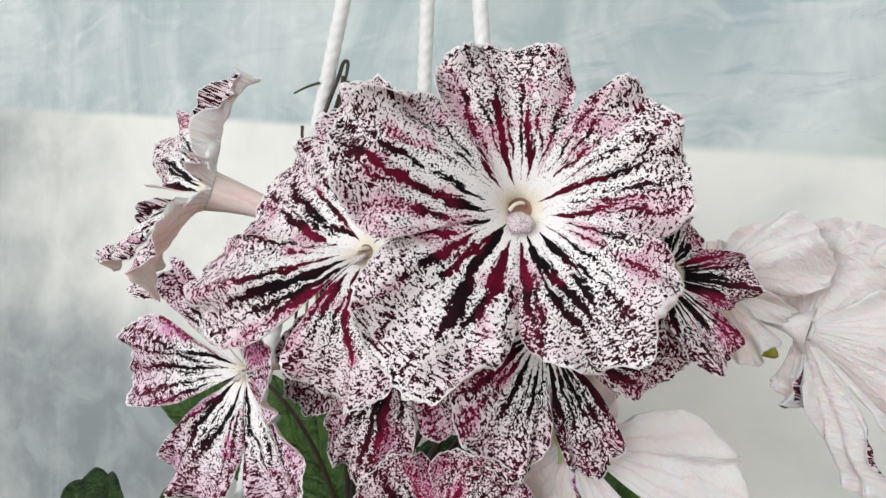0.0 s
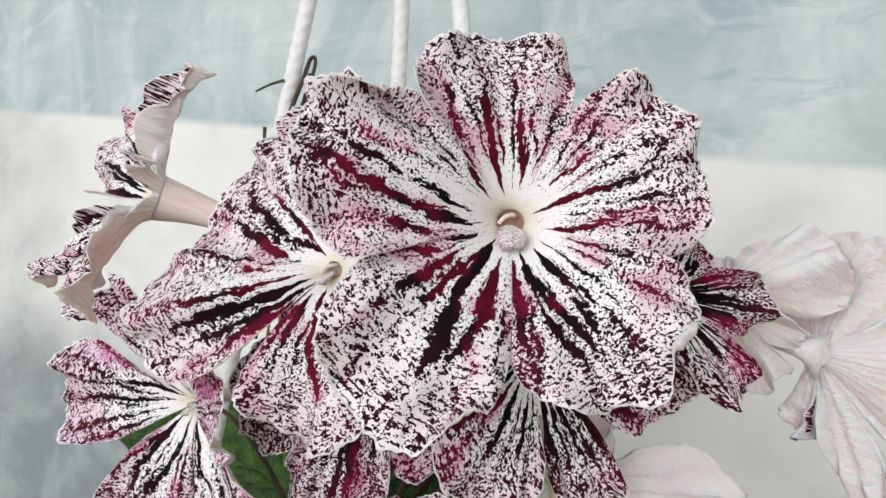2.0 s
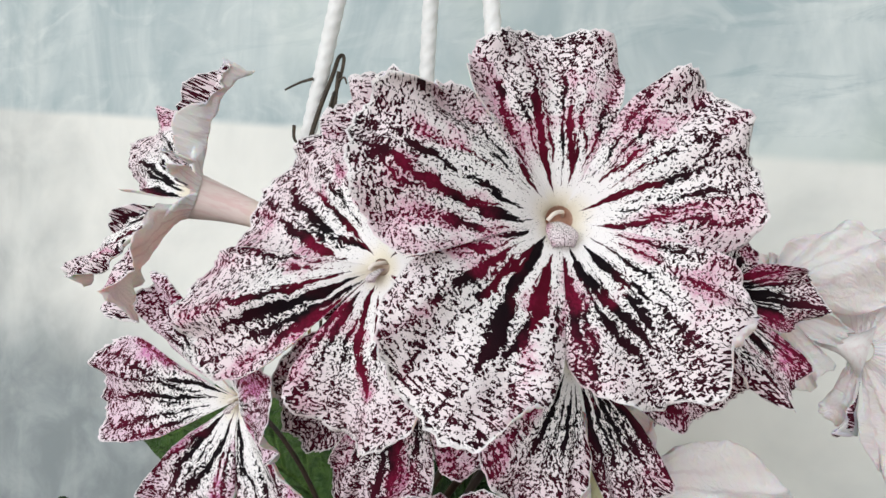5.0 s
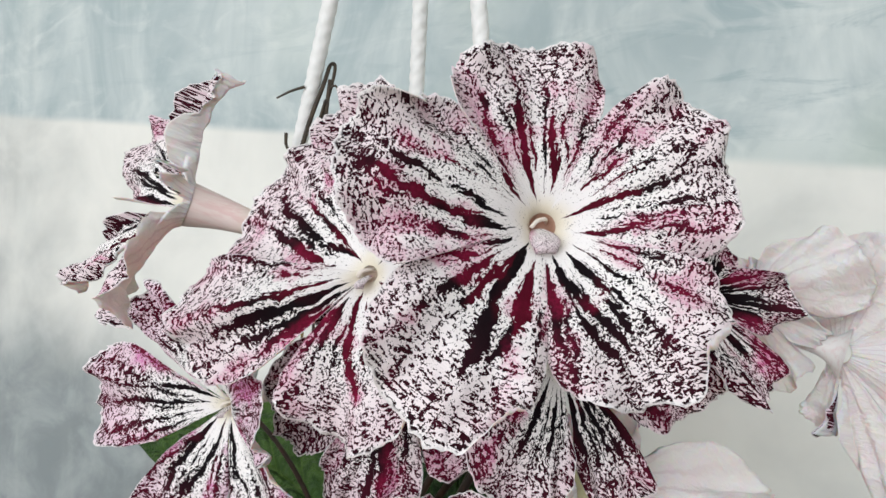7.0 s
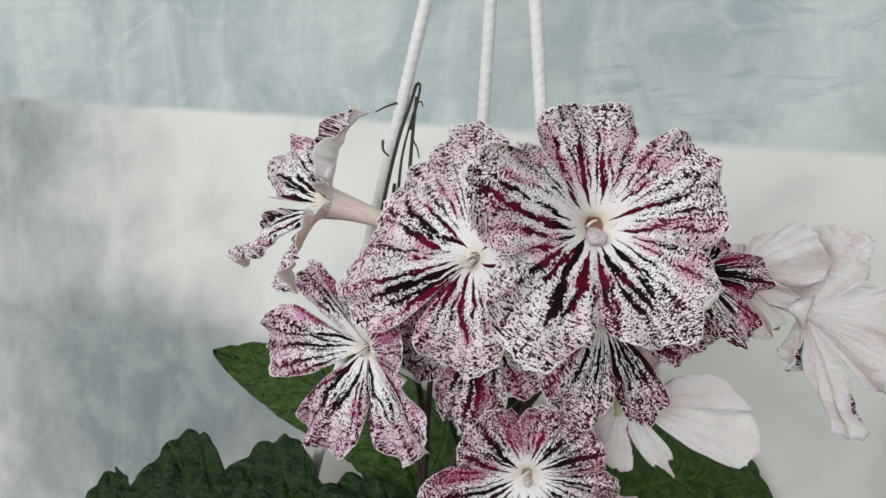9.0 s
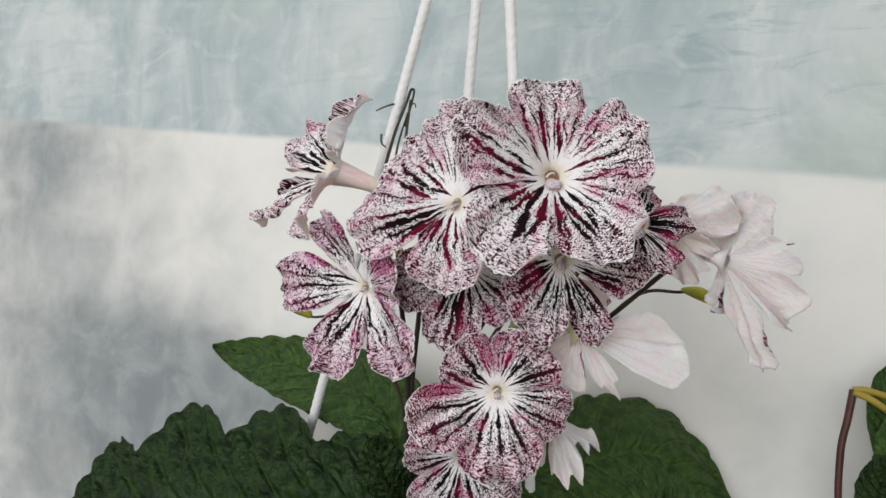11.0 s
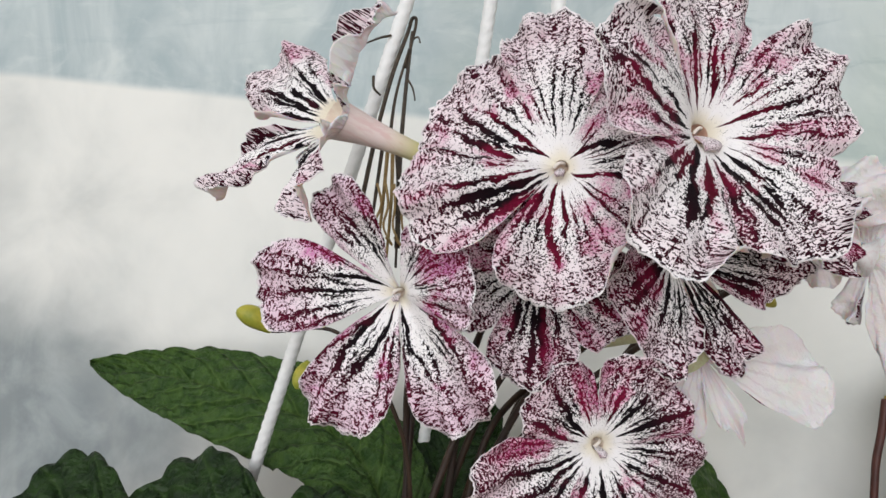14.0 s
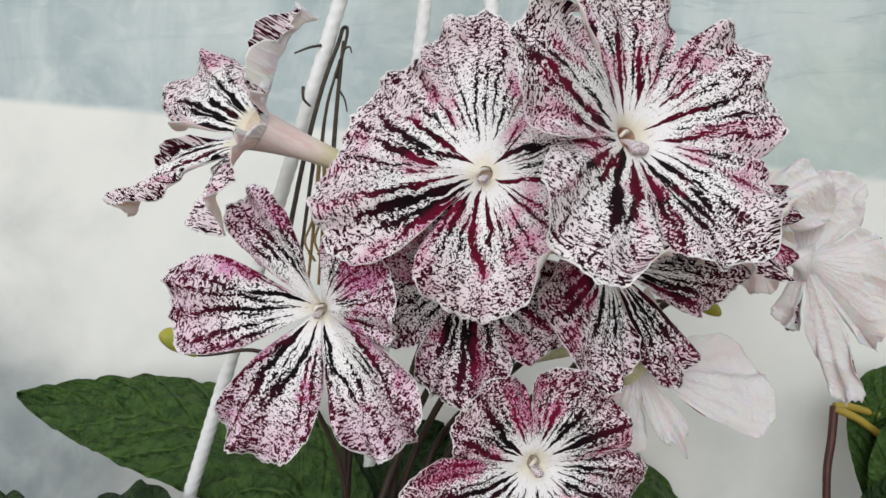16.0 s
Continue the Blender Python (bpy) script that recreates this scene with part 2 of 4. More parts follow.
WALL = wall_paint()
PLASTER = plain("pale_plaster", (0.72, 0.72, 0.70), (0.66, 0.66, 0.63), 14, 0.85, 0.15)
WOOD = plain("floor_wood", (0.30, 0.20, 0.12), (0.22, 0.14, 0.08), 9, 0.5, 0.2, (1, 9, 1))
# looks of the blooms' faces, taken by petal_front() lobe by lobe
FRONT = dict(pink=0.62, spots=0.50, red=0.62, seed=0.0)
FRONT_B = dict(pink=0.72, spots=0.50, red=0.66, seed=2.3)
FRONT_PINK = dict(pink=0.88, spots=0.80, red=0.46, seed=5.1, tint=(0.60, 0.20, 0.42))
FRONT_WHITE = dict(pink=0.70, spots=0.55, red=0.40, seed=14.0)
FRONT_NET = dict(pink=0.82, spots=1.35, red=0.48, seed=11.2)
FRONT_DARK = dict(pink=0.76, spots=1.25, red=0.30, seed=8.6)
BACK = petal_back("petal_underside", relief=0.3)
BACK_WHITE = petal_back("petal_underside_faded", (0.82, 0.745, 0.735), (0.56, 0.40, 0.43), 0.34, 0.15)
def tube_material(name, pale, tail):
    m, n, l, b = material(name, 0.55, spec=0.3)
    g = Nodes(n, l)
    o = g.obj()
    z = g.split(o)[2]
    lines = g.ramp(g.noise(g.scaled(o, (1, 1, 0.08)), 700, 3, 0.6), 0.45, 0.7, 0.0, 0.45)
    col = g.mix(lines, pale, (pale[0] * 0.85, pale[1] * 0.6, pale[2] * 0.62))
    l.new(g.mix(g.ramp(z, -0.012, -0.030), col, tail), b.inputs["Base Color"])
    g.bump(b, g.noise(o, 900, 3, 0.6), 0.2, 0.0005)
    return m


TUBE = tube_material("corolla_tube", (0.80, 0.66, 0.62), (0.50, 0.48, 0.18))
TUBE_GREENISH = tube_material("corolla_tube_greenish", (0.60, 0.60, 0.36), (0.50, 0.50, 0.24))
TUBE_WHITE = tube_material("corolla_tube_pale", (0.82, 0.80, 0.78), (0.60, 0.58, 0.36))
PISTIL = plain("pistil", (0.80, 0.76, 0.66), (0.72, 0.62, 0.56), 200, 0.5, 0.2)
THROAT_PALE = plain("throat_pale", (0.74, 0.68, 0.56), (0.66, 0.52, 0.42), 200, 0.6, 0.2)
THROAT = plain("throat", (0.60, 0.40, 0.30), (0.46, 0.24, 0.16), 200, 0.6, 0.2)
STEM = plain("stem", (0.022, 0.012, 0.009), (0.050, 0.028, 0.014), 120, 0.55, 0.3, (1, 1, 0.15))
LEAF = leaf_material("leaf_green", (0.020, 0.054, 0.009), (0.056, 0.112, 0.021), 0.5)
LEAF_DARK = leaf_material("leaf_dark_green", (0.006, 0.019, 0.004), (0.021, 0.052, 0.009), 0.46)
BUD = plain("bud_green", (0.24, 0.27, 0.03), (0.46, 0.40, 0.05), 150, 0.5, 0.3)
CORD = plain("cord_white", (0.88, 0.88, 0.86), (0.80, 0.81, 0.79), 300, 0.6, 0.3)
DRY = plain("dry_stalk", (0.035, 0.028, 0.022), (0.075, 0.055, 0.035), 300, 0.7, 0.4)
HUSK = plain("dry_husk", (0.34, 0.24, 0.10), (0.22, 0.14, 0.05), 300, 0.7, 0.4)
POT = plain("pot_black", (0.012, 0.012, 0.012), (0.02, 0.02, 0.02), 60, 0.35, 0.1)
SOIL = plain("soil", (0.030, 0.020, 0.013), (0.055, 0.038, 0.025), 160, 0.9, 1.0)
METAL = plain("hook_steel", (0.5, 0.5, 0.5), (0.42, 0.42, 0.42), 80, 0.35, 0.1)


# ---- building blocks ----
def part(name, bm, mats, parent=None, label=""):
    me = bpy.data.meshes.new(name)
    bm.to_mesh(me)
    bm.free()
    for m in mats if isinstance(mats, (list, tuple)) else [mats]:
        me.materials.append(m)
    for p in me.polygons:
        p.use_smooth = True
    ob = new(name, me)
    if parent:
        ob.parent = parent
    if label:
        ob["label"] = label
    return ob


def box(bm, lo, hi):
    made = bmesh.ops.create_cube(bm, size=1.0)["verts"]
    for v in made:
        v.co = Vector([a + (c + 0.5) * (b - a) for a, b, c in zip(lo, hi, v.co)])


def bez(pts, k):
    """A smooth curve through the points (Catmull-Rom), k steps a stretch."""
    p = [Vector(q) for q in pts]
    p = [2 * p[0] - p[1], *p, 2 * p[-1] - p[-2]]
    out = []
    for i in range(1, len(p) - 2):
        for j in range(k):
            t = j / k
            a, b, c, d = p[i - 1 : i + 3]
            out.append(0.5 * (2 * b + (c - a) * t + (2 * a - 5 * b + 4 * c - d) * t * t + (3 * b - a - 3 * c + d) * t**3))
    return out + [p[-2]]


def sweep(bm, path, radius, sides=10, cap=True):
    """A round tube along a path; radius: a number or a function of 0..1."""
    rad = radius if callable(radius) else (lambda t: radius)
    rings, prev = [], None
    side = None
    for i, c in enumerate(path):
        d = (path[min(i + 1, len(path) - 1)] - path[max(i - 1, 0)]).normalized()
        if side is None:
            side = d.orthogonal().normalized()
        side = (side - d * side.dot(d)).normalized()
        other = d.cross(side)
        r = rad(i / (len(path) - 1))
        rings.append([bm.verts.new(c + r * (math.cos(a) * side + math.sin(a) * other)) for a in (2 * math.pi * j / sides for j in range(sides))])
    for a, b in zip(rings, rings[1:]):
        for j in range(sides):
            bm.faces.new((a[j], a[(j + 1) % sides], b[(j + 1) % sides], b[j]))
    if cap:
        bm.faces.new(rings[0][::-1])
        bm.faces.new(rings[-1])


def sheet(bm, spot, ns, nq, thick, closed_back=True):
    """A thin leaf-like body from spot(s, q) -> place, (polar uv), (plane uv); front faces take slot 0, back and rim slot 1."""
    lay, lay2 = bm.loops.layers.uv.new("polar"), bm.loops.layers.uv.new("plane")
    data = [[spot(i / ns, 2 * j / nq - 1) for j in range(nq + 1)] for i in range(ns + 1)]
    P = [[Vector(d[0]) for d in row] for row in data]
    front, back = [], []
    for i in range(ns + 1):
        fr, bk = [], []
        for j in range(nq + 1):
            du = P[min(i + 1, ns)][j] - P[max(i - 1, 0)][j]
            dv = P[i][min(j + 1, nq)] - P[i][max(j - 1, 0)]
            nn = dv.cross(du)
            nn = nn.normalized() if nn.length > 1e-12 else Vector((0, 0, 1))
            t = thick * (0.35 if i == ns or j in (0, nq) else 1.0)
            fr.append(bm.verts.new(P[i][j]))
            bk.append(bm.verts.new(P[i][j] + nn * t))
        front.append(fr)
        back.append(bk)

    def face(vs, ij, slot):
        f = bm.faces.new(vs)
        f.material_index = slot
        for lp, (i, j) in zip(f.loops, ij):
            lp[lay].uv, lp[lay2].uv = data[i][j][1], data[i][j][2]

    for i in range(ns):
        for j in range(nq):
            ij = [(i, j), (i + 1, j), (i + 1, j + 1), (i, j + 1)]
            face([front[a][b] for a, b in ij], ij, 0)
            face([back[a][b] for a, b in ij[::-1]], ij[::-1], 1)
    rim = [(i, 0) for i in range(ns)] + [(ns, j) for j in range(nq)] + [(i, nq) for i in range(ns, 0, -1)]
    for a, b in zip(rim, rim[1:] + [(0, nq)]):
        face([front[a[0]][a[1]], back[a[0]][a[1]], back[b[0]][b[1]], front[b[0]][b[1]]], [a, a, b, b], 1)


def frame_of(n, up=(0, 0, 1)):
    z = Vector(n).normalized()
    x = Vector(up).cross(z).normalized()
    return x, z.cross(x), z


# ---- flowers ----
def random_marks(rnd, L, hm, hp):
    """Five or six stripes spread over a lobe of reach L (cm) and half angles hm, hp (degrees)."""
    k, out = rnd.choice((6, 7, 8)), []
    for i in range(k):
        a = -hm + (hm + hp) * (i + 0.5) / k + rnd.uniform(-3, 3)
        mid = 1 - abs(2 * (i + 0.5) / k - 1)
        r0 = L * rnd.uniform(0.14, 0.28)
        r1 = L * rnd.uniform(0.50, 0.66 + 0.22 * mid)
        out.append((a * 0.95, r0, a * 0.85, r1, rnd.uniform(0.06, 0.14), rnd.choice((0, 0, 0, 0.1, 0.3, 0.7))))
    return out


def flower(name, C, n, tips, front, back, label, tube=None, seed=1, throat=0.0027, ruffle=1.5, bend=0.62, tube_mat=TUBE, pistil=True, slim=1.0, flare=1.0, tube_r=0.0022, throat_mat=None, blunt=2.2, lip=1.0, lobes=None, marks=()):
    """A five-lobed trumpet flower. C: throat; n: the way it faces; tips: (place of the lobe's tip, notch depth 0..1, curl back, fold).
    Instead of tips, lobes: (degrees, reach cm, forward cm, (cm to the notch, bluntness) and degrees to it clockwise, the same anticlockwise, curl, rolled rim).
    marks: stripes of the whole face in degrees and cm, as petal_front() takes them."""
    rnd = random.Random(seed)
    C = Vector(C)
    X, Y, Z = frame_of(n)
    M = Matrix((X, Y, Z)).transposed().to_4x4()
    M.translation = C
    root = new(name)
    root.matrix_world = M
    tagged(root, label, "flower", "blooms of the plant")
    given, lobes = lobes, []
    for deg, L, z, nm, hm, np_, hp, curl, roll in given or ():
        lobes.append(dict(a=radians(deg), L=L / 100, z=z / 100, curl=curl, fold=0.0, wide=1.0, roll=roll, hm=radians(hm), hp=radians(hp), Lm=nm[0] / 100, Lp=np_[0] / 100, bm=nm[1], bp=np_[1]))
    for tip, notch, curl, fold, *wide in tips:
        d = Vector(tip) - C
        x, y, z = d.dot(X), d.dot(Y), d.dot(Z)
        lobes.append(dict(a=math.atan2(y, x), L=math.hypot(x, y), z=z, notch=notch, bm=blunt, bp=blunt, curl=curl, fold=fold, wide=wide[0] if wide else 1.0, roll=wide[1] if len(wide) > 1 else None))
    lobes.sort(key=lambda o: o["a"])
    k = len(lobes)
    for i, o in enumerate(lobes):
        p, q = lobes[i - 1], lobes[(i + 1) % k]
        if not given:
            gap_p = (o["a"] - p["a"]) % (2 * math.pi)
            gap_q = (q["a"] - o["a"]) % (2 * math.pi)
            wp, wq = p["L"] / (p["L"] + o["L"]), q["L"] / (q["L"] + o["L"])
            o["hm"], o["hp"] = gap_p * (1 - wp), gap_q * (1 - wq)
            o["Lm"], o["Lp"] = 0.5 * (p["L"] * p["notch"] + o["L"] * o["notch"]), 0.5 * (q["L"] * q["notch"] + o["L"] * o["notch"])
        o["Am"], o["Ap"] = 0.5 * (p["L"] + o["L"]), 0.5 * (q["L"] + o["L"])
        o["zm"], o["zp"] = 0.5 * (p["z"] / p["L"] + o["z"] / o["L"]), 0.5 * (q["z"] / q["L"] + o["z"] / o["L"])
    mine = {id(o): [] for o in lobes}
    for a0, r0, a1, r1, wide, crimson in marks:
        # each stripe goes to the lobe in whose sector its middle lies
        mid = radians((a0 + a1) / 2)
        off = lambda o: (mid - o["a"] + math.pi) % (2 * math.pi) - math.pi
        o = min(lobes, key=lambda o: abs(off(o)) / (o["hp"] if off(o) > 0 else o["hm"]))
        c = math.degrees(off(o))
        mine[id(o)].append((c + (a0 - a1) / 2, r0, c + (a1 - a0) / 2, r1, wide, crimson))
    for o in lobes:
        ph, ph2, sd = rnd.uniform(0, 6.28), rnd.uniform(0, 6.28), rnd.uniform(0, 90)
        waves = rnd.choice((2.2, 2.7, 3.2))

        def spot(s, q, o=o, ph=ph, ph2=ph2, sd=sd, waves=waves):
            side, e = ("p", q) if q > 0 else ("m", -q)
            h, Le, ze = o["h" + side], o["L" + side], o["z" + side]
            w = (max(0.0, 1 - e ** o["b" + side])) ** 0.56
            reach = Le + (o["L"] - Le) * w
            reach *= 1 + (0.55 + 0.3 * ruffle) * (0.032 * noise.noise((q * 6, sd, 0)) + 0.020 * noise.noise((q * 17, sd, 5)) + 0.018 * noise.noise((q * 43, sd, 9)))
            rho = throat + (reach - throat) * s
            th = o["a"] + (1 if q > 0 else -1) * e * min(h, 1.4) * (1 + (slim - 1) * s) * (1 + (o["wide"] - 1) * (min(1.0, s * 3.5) if o["wide"] < 0.8 else max(0.0, s - 0.4) / 0.6)) * (1 + 0.02 * s * s)
            u = rho / o["L"]
            slope = o["z"] / o["L"] + (ze - o["z"] / o["L"]) * e**1.3
            Lz = o["L"] + (o["A" + side] - o["L"]) * e**1.3
            z = slope * Lz * max((rho - throat) / (Lz - throat), 0) ** bend
            z += -o["curl"] * o["L"] * max(0, u - 0.5) ** 2 * 1.6
            z += o["fold"] * o["L"] * (e * e) * s * s * 0.5
            z += 0.0011 * q * s**4
            z += ruffle * 0.0018 * s**3 * math.sin(waves * 3.1 * q + ph) + ruffle * 0.0006 * s**5 * math.sin(13 * q + ph2) + ruffle * 0.0007 * s**8 * noise.noise((q * 26, sd, 3))
            z += ruffle * 0.0007 * s * noise.noise((rho * 260 * math.cos(th) + seed, rho * 260 * math.sin(th), seed)) + ruffle * 0.0026 * s * s * noise.noise((rho * 90 * math.cos(th) + seed, rho * 90 * math.sin(th), seed))
            if o["roll"] and s > 0.8:
                # the rim curls over towards the front and shows its underside
                qc, qw, most = o["roll"]
                bow = most * math.exp(-(((q - qc) / qw) ** 2))
                if bow > 0.05:
                    run = (reach - throat) * (s - 0.8)
                    k = bow / ((reach - throat) * 0.2)
                    rho = rho - run + math.sin(k * run) / k
                    z += (1 - math.cos(k * run)) / k
            return (rho * math.cos(th), rho * math.sin(th), z), ((th - o["a"]) / radians(30), s), (rho * math.cos(th) * 100, rho * math.sin(th) * 100)

        bm = bmesh.new()
        sheet(bm, spot, 40, 60, 0.00035)
        stripes = list(mine[id(o)])
        if stripes:
            # thin broken stripes between the main ones
            a = -0.86 * math.degrees(o["hm"])
            while a < 0.86 * math.degrees(o["hp"]):
                if all(abs(a - (p[0] + p[2]) / 2) > 4.5 for p in stripes):
                    stripes.append((a, o["L"] * rnd.uniform(18, 36), a + rnd.uniform(-3, 3), o["L"] * rnd.uniform(55, 82), rnd.uniform(0.045, 0.08), rnd.choice((0, 0, 0.1, 0.3, 0.8))))
                a += rnd.uniform(6.0, 9.5)
        stripes = stripes or random_marks(rnd, o["L"] * 100, math.degrees(min(o["hm"], 1.4)), math.degrees(min(o["hp"], 1.4)))
        face = petal_front("petal_face", stripes, **{**front, "seed": front["seed"] + rnd.uniform(0, 30)})
        part("petal", bm, [face, back], root)
    # tube behind the throat
    path = [Vector(p) for p in (tube or [(0, 0, -0.0003), (0, 0, -0.010), (0, -0.001, -0.022), (0, -0.003, -0.034)])]
    path = bez(path, 8)
    bm = bmesh.new()
    sweep(bm, path, lambda t: tube_r + (throat * flare - tube_r) * (math.exp(-5 * t) if flare > 1 else max(0.0, 1 - t * 1.3) ** 1.3), 18, cap=False)
    part("corolla_tube", bm, tube_mat, root)
    if flare == 1.0:
        bm = bmesh.new()
        rings = [[bm.verts.new((r * throat * math.cos(a), r * throat * math.sin(a), z)) for a in (2 * math.pi * k / 20 for k in range(20))] for r, z in ((1.03, 0.0004), (0.93, -0.0008), (0.86, -0.0024), (0.5, -0.0034), (0.05, -0.0036))]
        for p, q in zip(rings, rings[1:]):
            for k in range(20):
                bm.faces.new((p[k], p[(k + 1) % 20], q[(k + 1) % 20], q[k]))
        part("throat", bm, throat_mat or THROAT_PALE, root)
    if pistil:
        bm = bmesh.new()
        sweep(bm, bez([(throat * 0.5, throat * 0.5, -0.0030), (throat * 0.2, throat * 0.5, 0.001), (-throat * 0.5, throat * 0.25, 0.0026), (-throat * 1.0, -throat * 0.25, 0.0022)], 6), lambda t: 0.00042 + 0.0001 * t, 8)
        part("pistil", bm, PISTIL, root)
        bm = bmesh.new()

        def tongue(s, q):
            w = throat * lip * 0.80 * (0.5 + 0.6 * math.sin(2.6 * s)) * (1 - 0.25 * s)
            return (q * w - throat * 0.2, -throat * (0.20 + 1.55 * lip * s), 0.0006 + 0.0052 * lip * math.sin(2.0 * s) - 0.0014 * q * q), (q, 0.45 + 0.45 * s), (q * w * 100, 2.0 + s)

        sheet(bm, tongue, 10, 8, 0.0003)
        part("lip", bm, [petal_front("lip_face", [(0, 9.0, 0, 10.0, 0.01, 0.0)], pink=0.7, spots=0.3, red=0.5, seed=front["seed"]), back], root)
    return root, M @ path[-1]


def stalk(points, r0, r1, parent, name="stem", mat=STEM):
    bm = bmesh.new()
    sweep(bm, bez(points, 10), lambda t: r0 + (r1 - r0) * t, 10)
    return part(name, bm, mat, parent)


def leaf(points, up, width, mat, parent, seed=1, droop=0.25, quilt=0.0016, ribs=11, scallop=0.05, blunt=0.55, lump=0.0, hump=(2.6, 0.0), label=""):
    """A quilted leaf blade along a midrib; up: the side that its face looks to."""
    mid = bez(points, 16)
    N = len(mid) - 1
    up = Vector(up).normalized()
    rnd = random.Random(seed)
    sd = rnd.uniform(0, 50)
    total = sum((b - a).length for a, b in zip(mid, mid[1:]))

    def spot(s, q):
        f = s * N
        i = min(int(f), N - 1)
        c = mid[i].lerp(mid[i + 1], f - i)
        d = (mid[min(i + 2, N)] - mid[max(i - 1, 0)]).normalized()
        side = d.cross(up).normalized()
        nor = side.cross(d).normalized()
        w = width * (math.sin(math.pi * min(1, s * (1 - blunt * 0.5) + 0.06)) ** 0.62 if s < 1 else 1) * max(0.0, 1 - s**6) ** 0.5
        rib = s * ribs - abs(q) * 2.2
        swell = abs(math.sin(math.pi * rib))
        w *= 1 + scallop * (swell - 0.5) * abs(q) + 0.03 * noise.noise((s * 9, sd, q)) + lump * (abs(math.sin((hump[0] * s + hump[1]) * math.pi)) - 0.5) * abs(q)
        up_q = quilt * swell**0.5 * min(1, abs(q) * 3) * (1 - 0.2 * abs(q)) - quilt * 0.8 * max(0, 1 - abs(q) * 8)
        up_q += -droop * w * q * q + 0.003 * noise.noise((s * 4, q * 2, sd)) + quilt * 0.8 * noise.noise((s * 30, q * 12, sd))
        return c + side * (-q * w) + nor * up_q, (q, s), (q * w * 100, s * total * 100)

    bm = bmesh.new()
    sheet(bm, spot, 110, 40, 0.0007)
    return part("leaf", bm, [mat, mat], parent, label)


# ---- room ----
def room_box(name, lo, hi, mat, label, kind="structure"):
    bm = bmesh.new()
    box(bm, lo, hi)
    ob = part(name, bm, mat)
    for p in ob.data.polygons:
        p.use_smooth = False
    ob.matrix_world = ROOM
    return tagged(ob, label, name.split("_")[0], kind=kind)


X0, X1, Y0, Z0, Z1 = -1.5, 1.5, -2.2, -1.35, 1.2
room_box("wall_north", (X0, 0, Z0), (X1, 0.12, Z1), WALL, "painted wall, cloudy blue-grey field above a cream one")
room_box("wall_west", (X0 - 0.12, Y0 - 0.12, Z0), (X0, 0.12, Z1), PLASTER, "plain pale plastered side wall")
room_box("wall_east", (X1, Y0 - 0.12, Z0), (X1 + 0.12, 0.12, Z1), PLASTER, "plain pale plastered side wall")
room_box("floor", (X0, Y0, Z0 - 0.1), (X1, 0, Z0), WOOD, "brown wooden floor of the room")
room_box("ceiling", (X0, Y0, Z1), (X1, 0, Z1 + 0.1), PLASTER, "plain white ceiling of the room")
bm = bmesh.new()
box(bm, (X0, Y0 - 0.12, Z0), (WIN[0], Y0, Z1))
box(bm, (WIN[1], Y0 - 0.12, Z0), (X1, Y0, Z1))
box(bm, (WIN[0], Y0 - 0.12, Z0), (WIN[1], Y0, WIN[2]))
box(bm, (WIN[0], Y0 - 0.12, WIN[3]), (WIN[1], Y0, Z1))
ob = part("wall_south", bm, PLASTER)
for p in ob.data.polygons:
    p.use_smooth = False
ob.matrix_world = ROOM
tagged(ob, "plain pale wall with a wide window opening", "wall", kind="structure")

# ---- the plant: stems and leaves ----
BASE = Vector((0.000, 0.115, -0.150))
plant = new("streptocarpus_plant")
plant.location = BASE
tagged(plant, "potted streptocarpus with quilted green leaves and dark thin stems", "plant")
bpy.context.view_layer.update()


def to_plant(p):
    return Vector(p) - BASE


blooms = []


def bloom(*args, **kw):
    root, end = flower(*args, **kw)
    blooms.append(end)
    return end


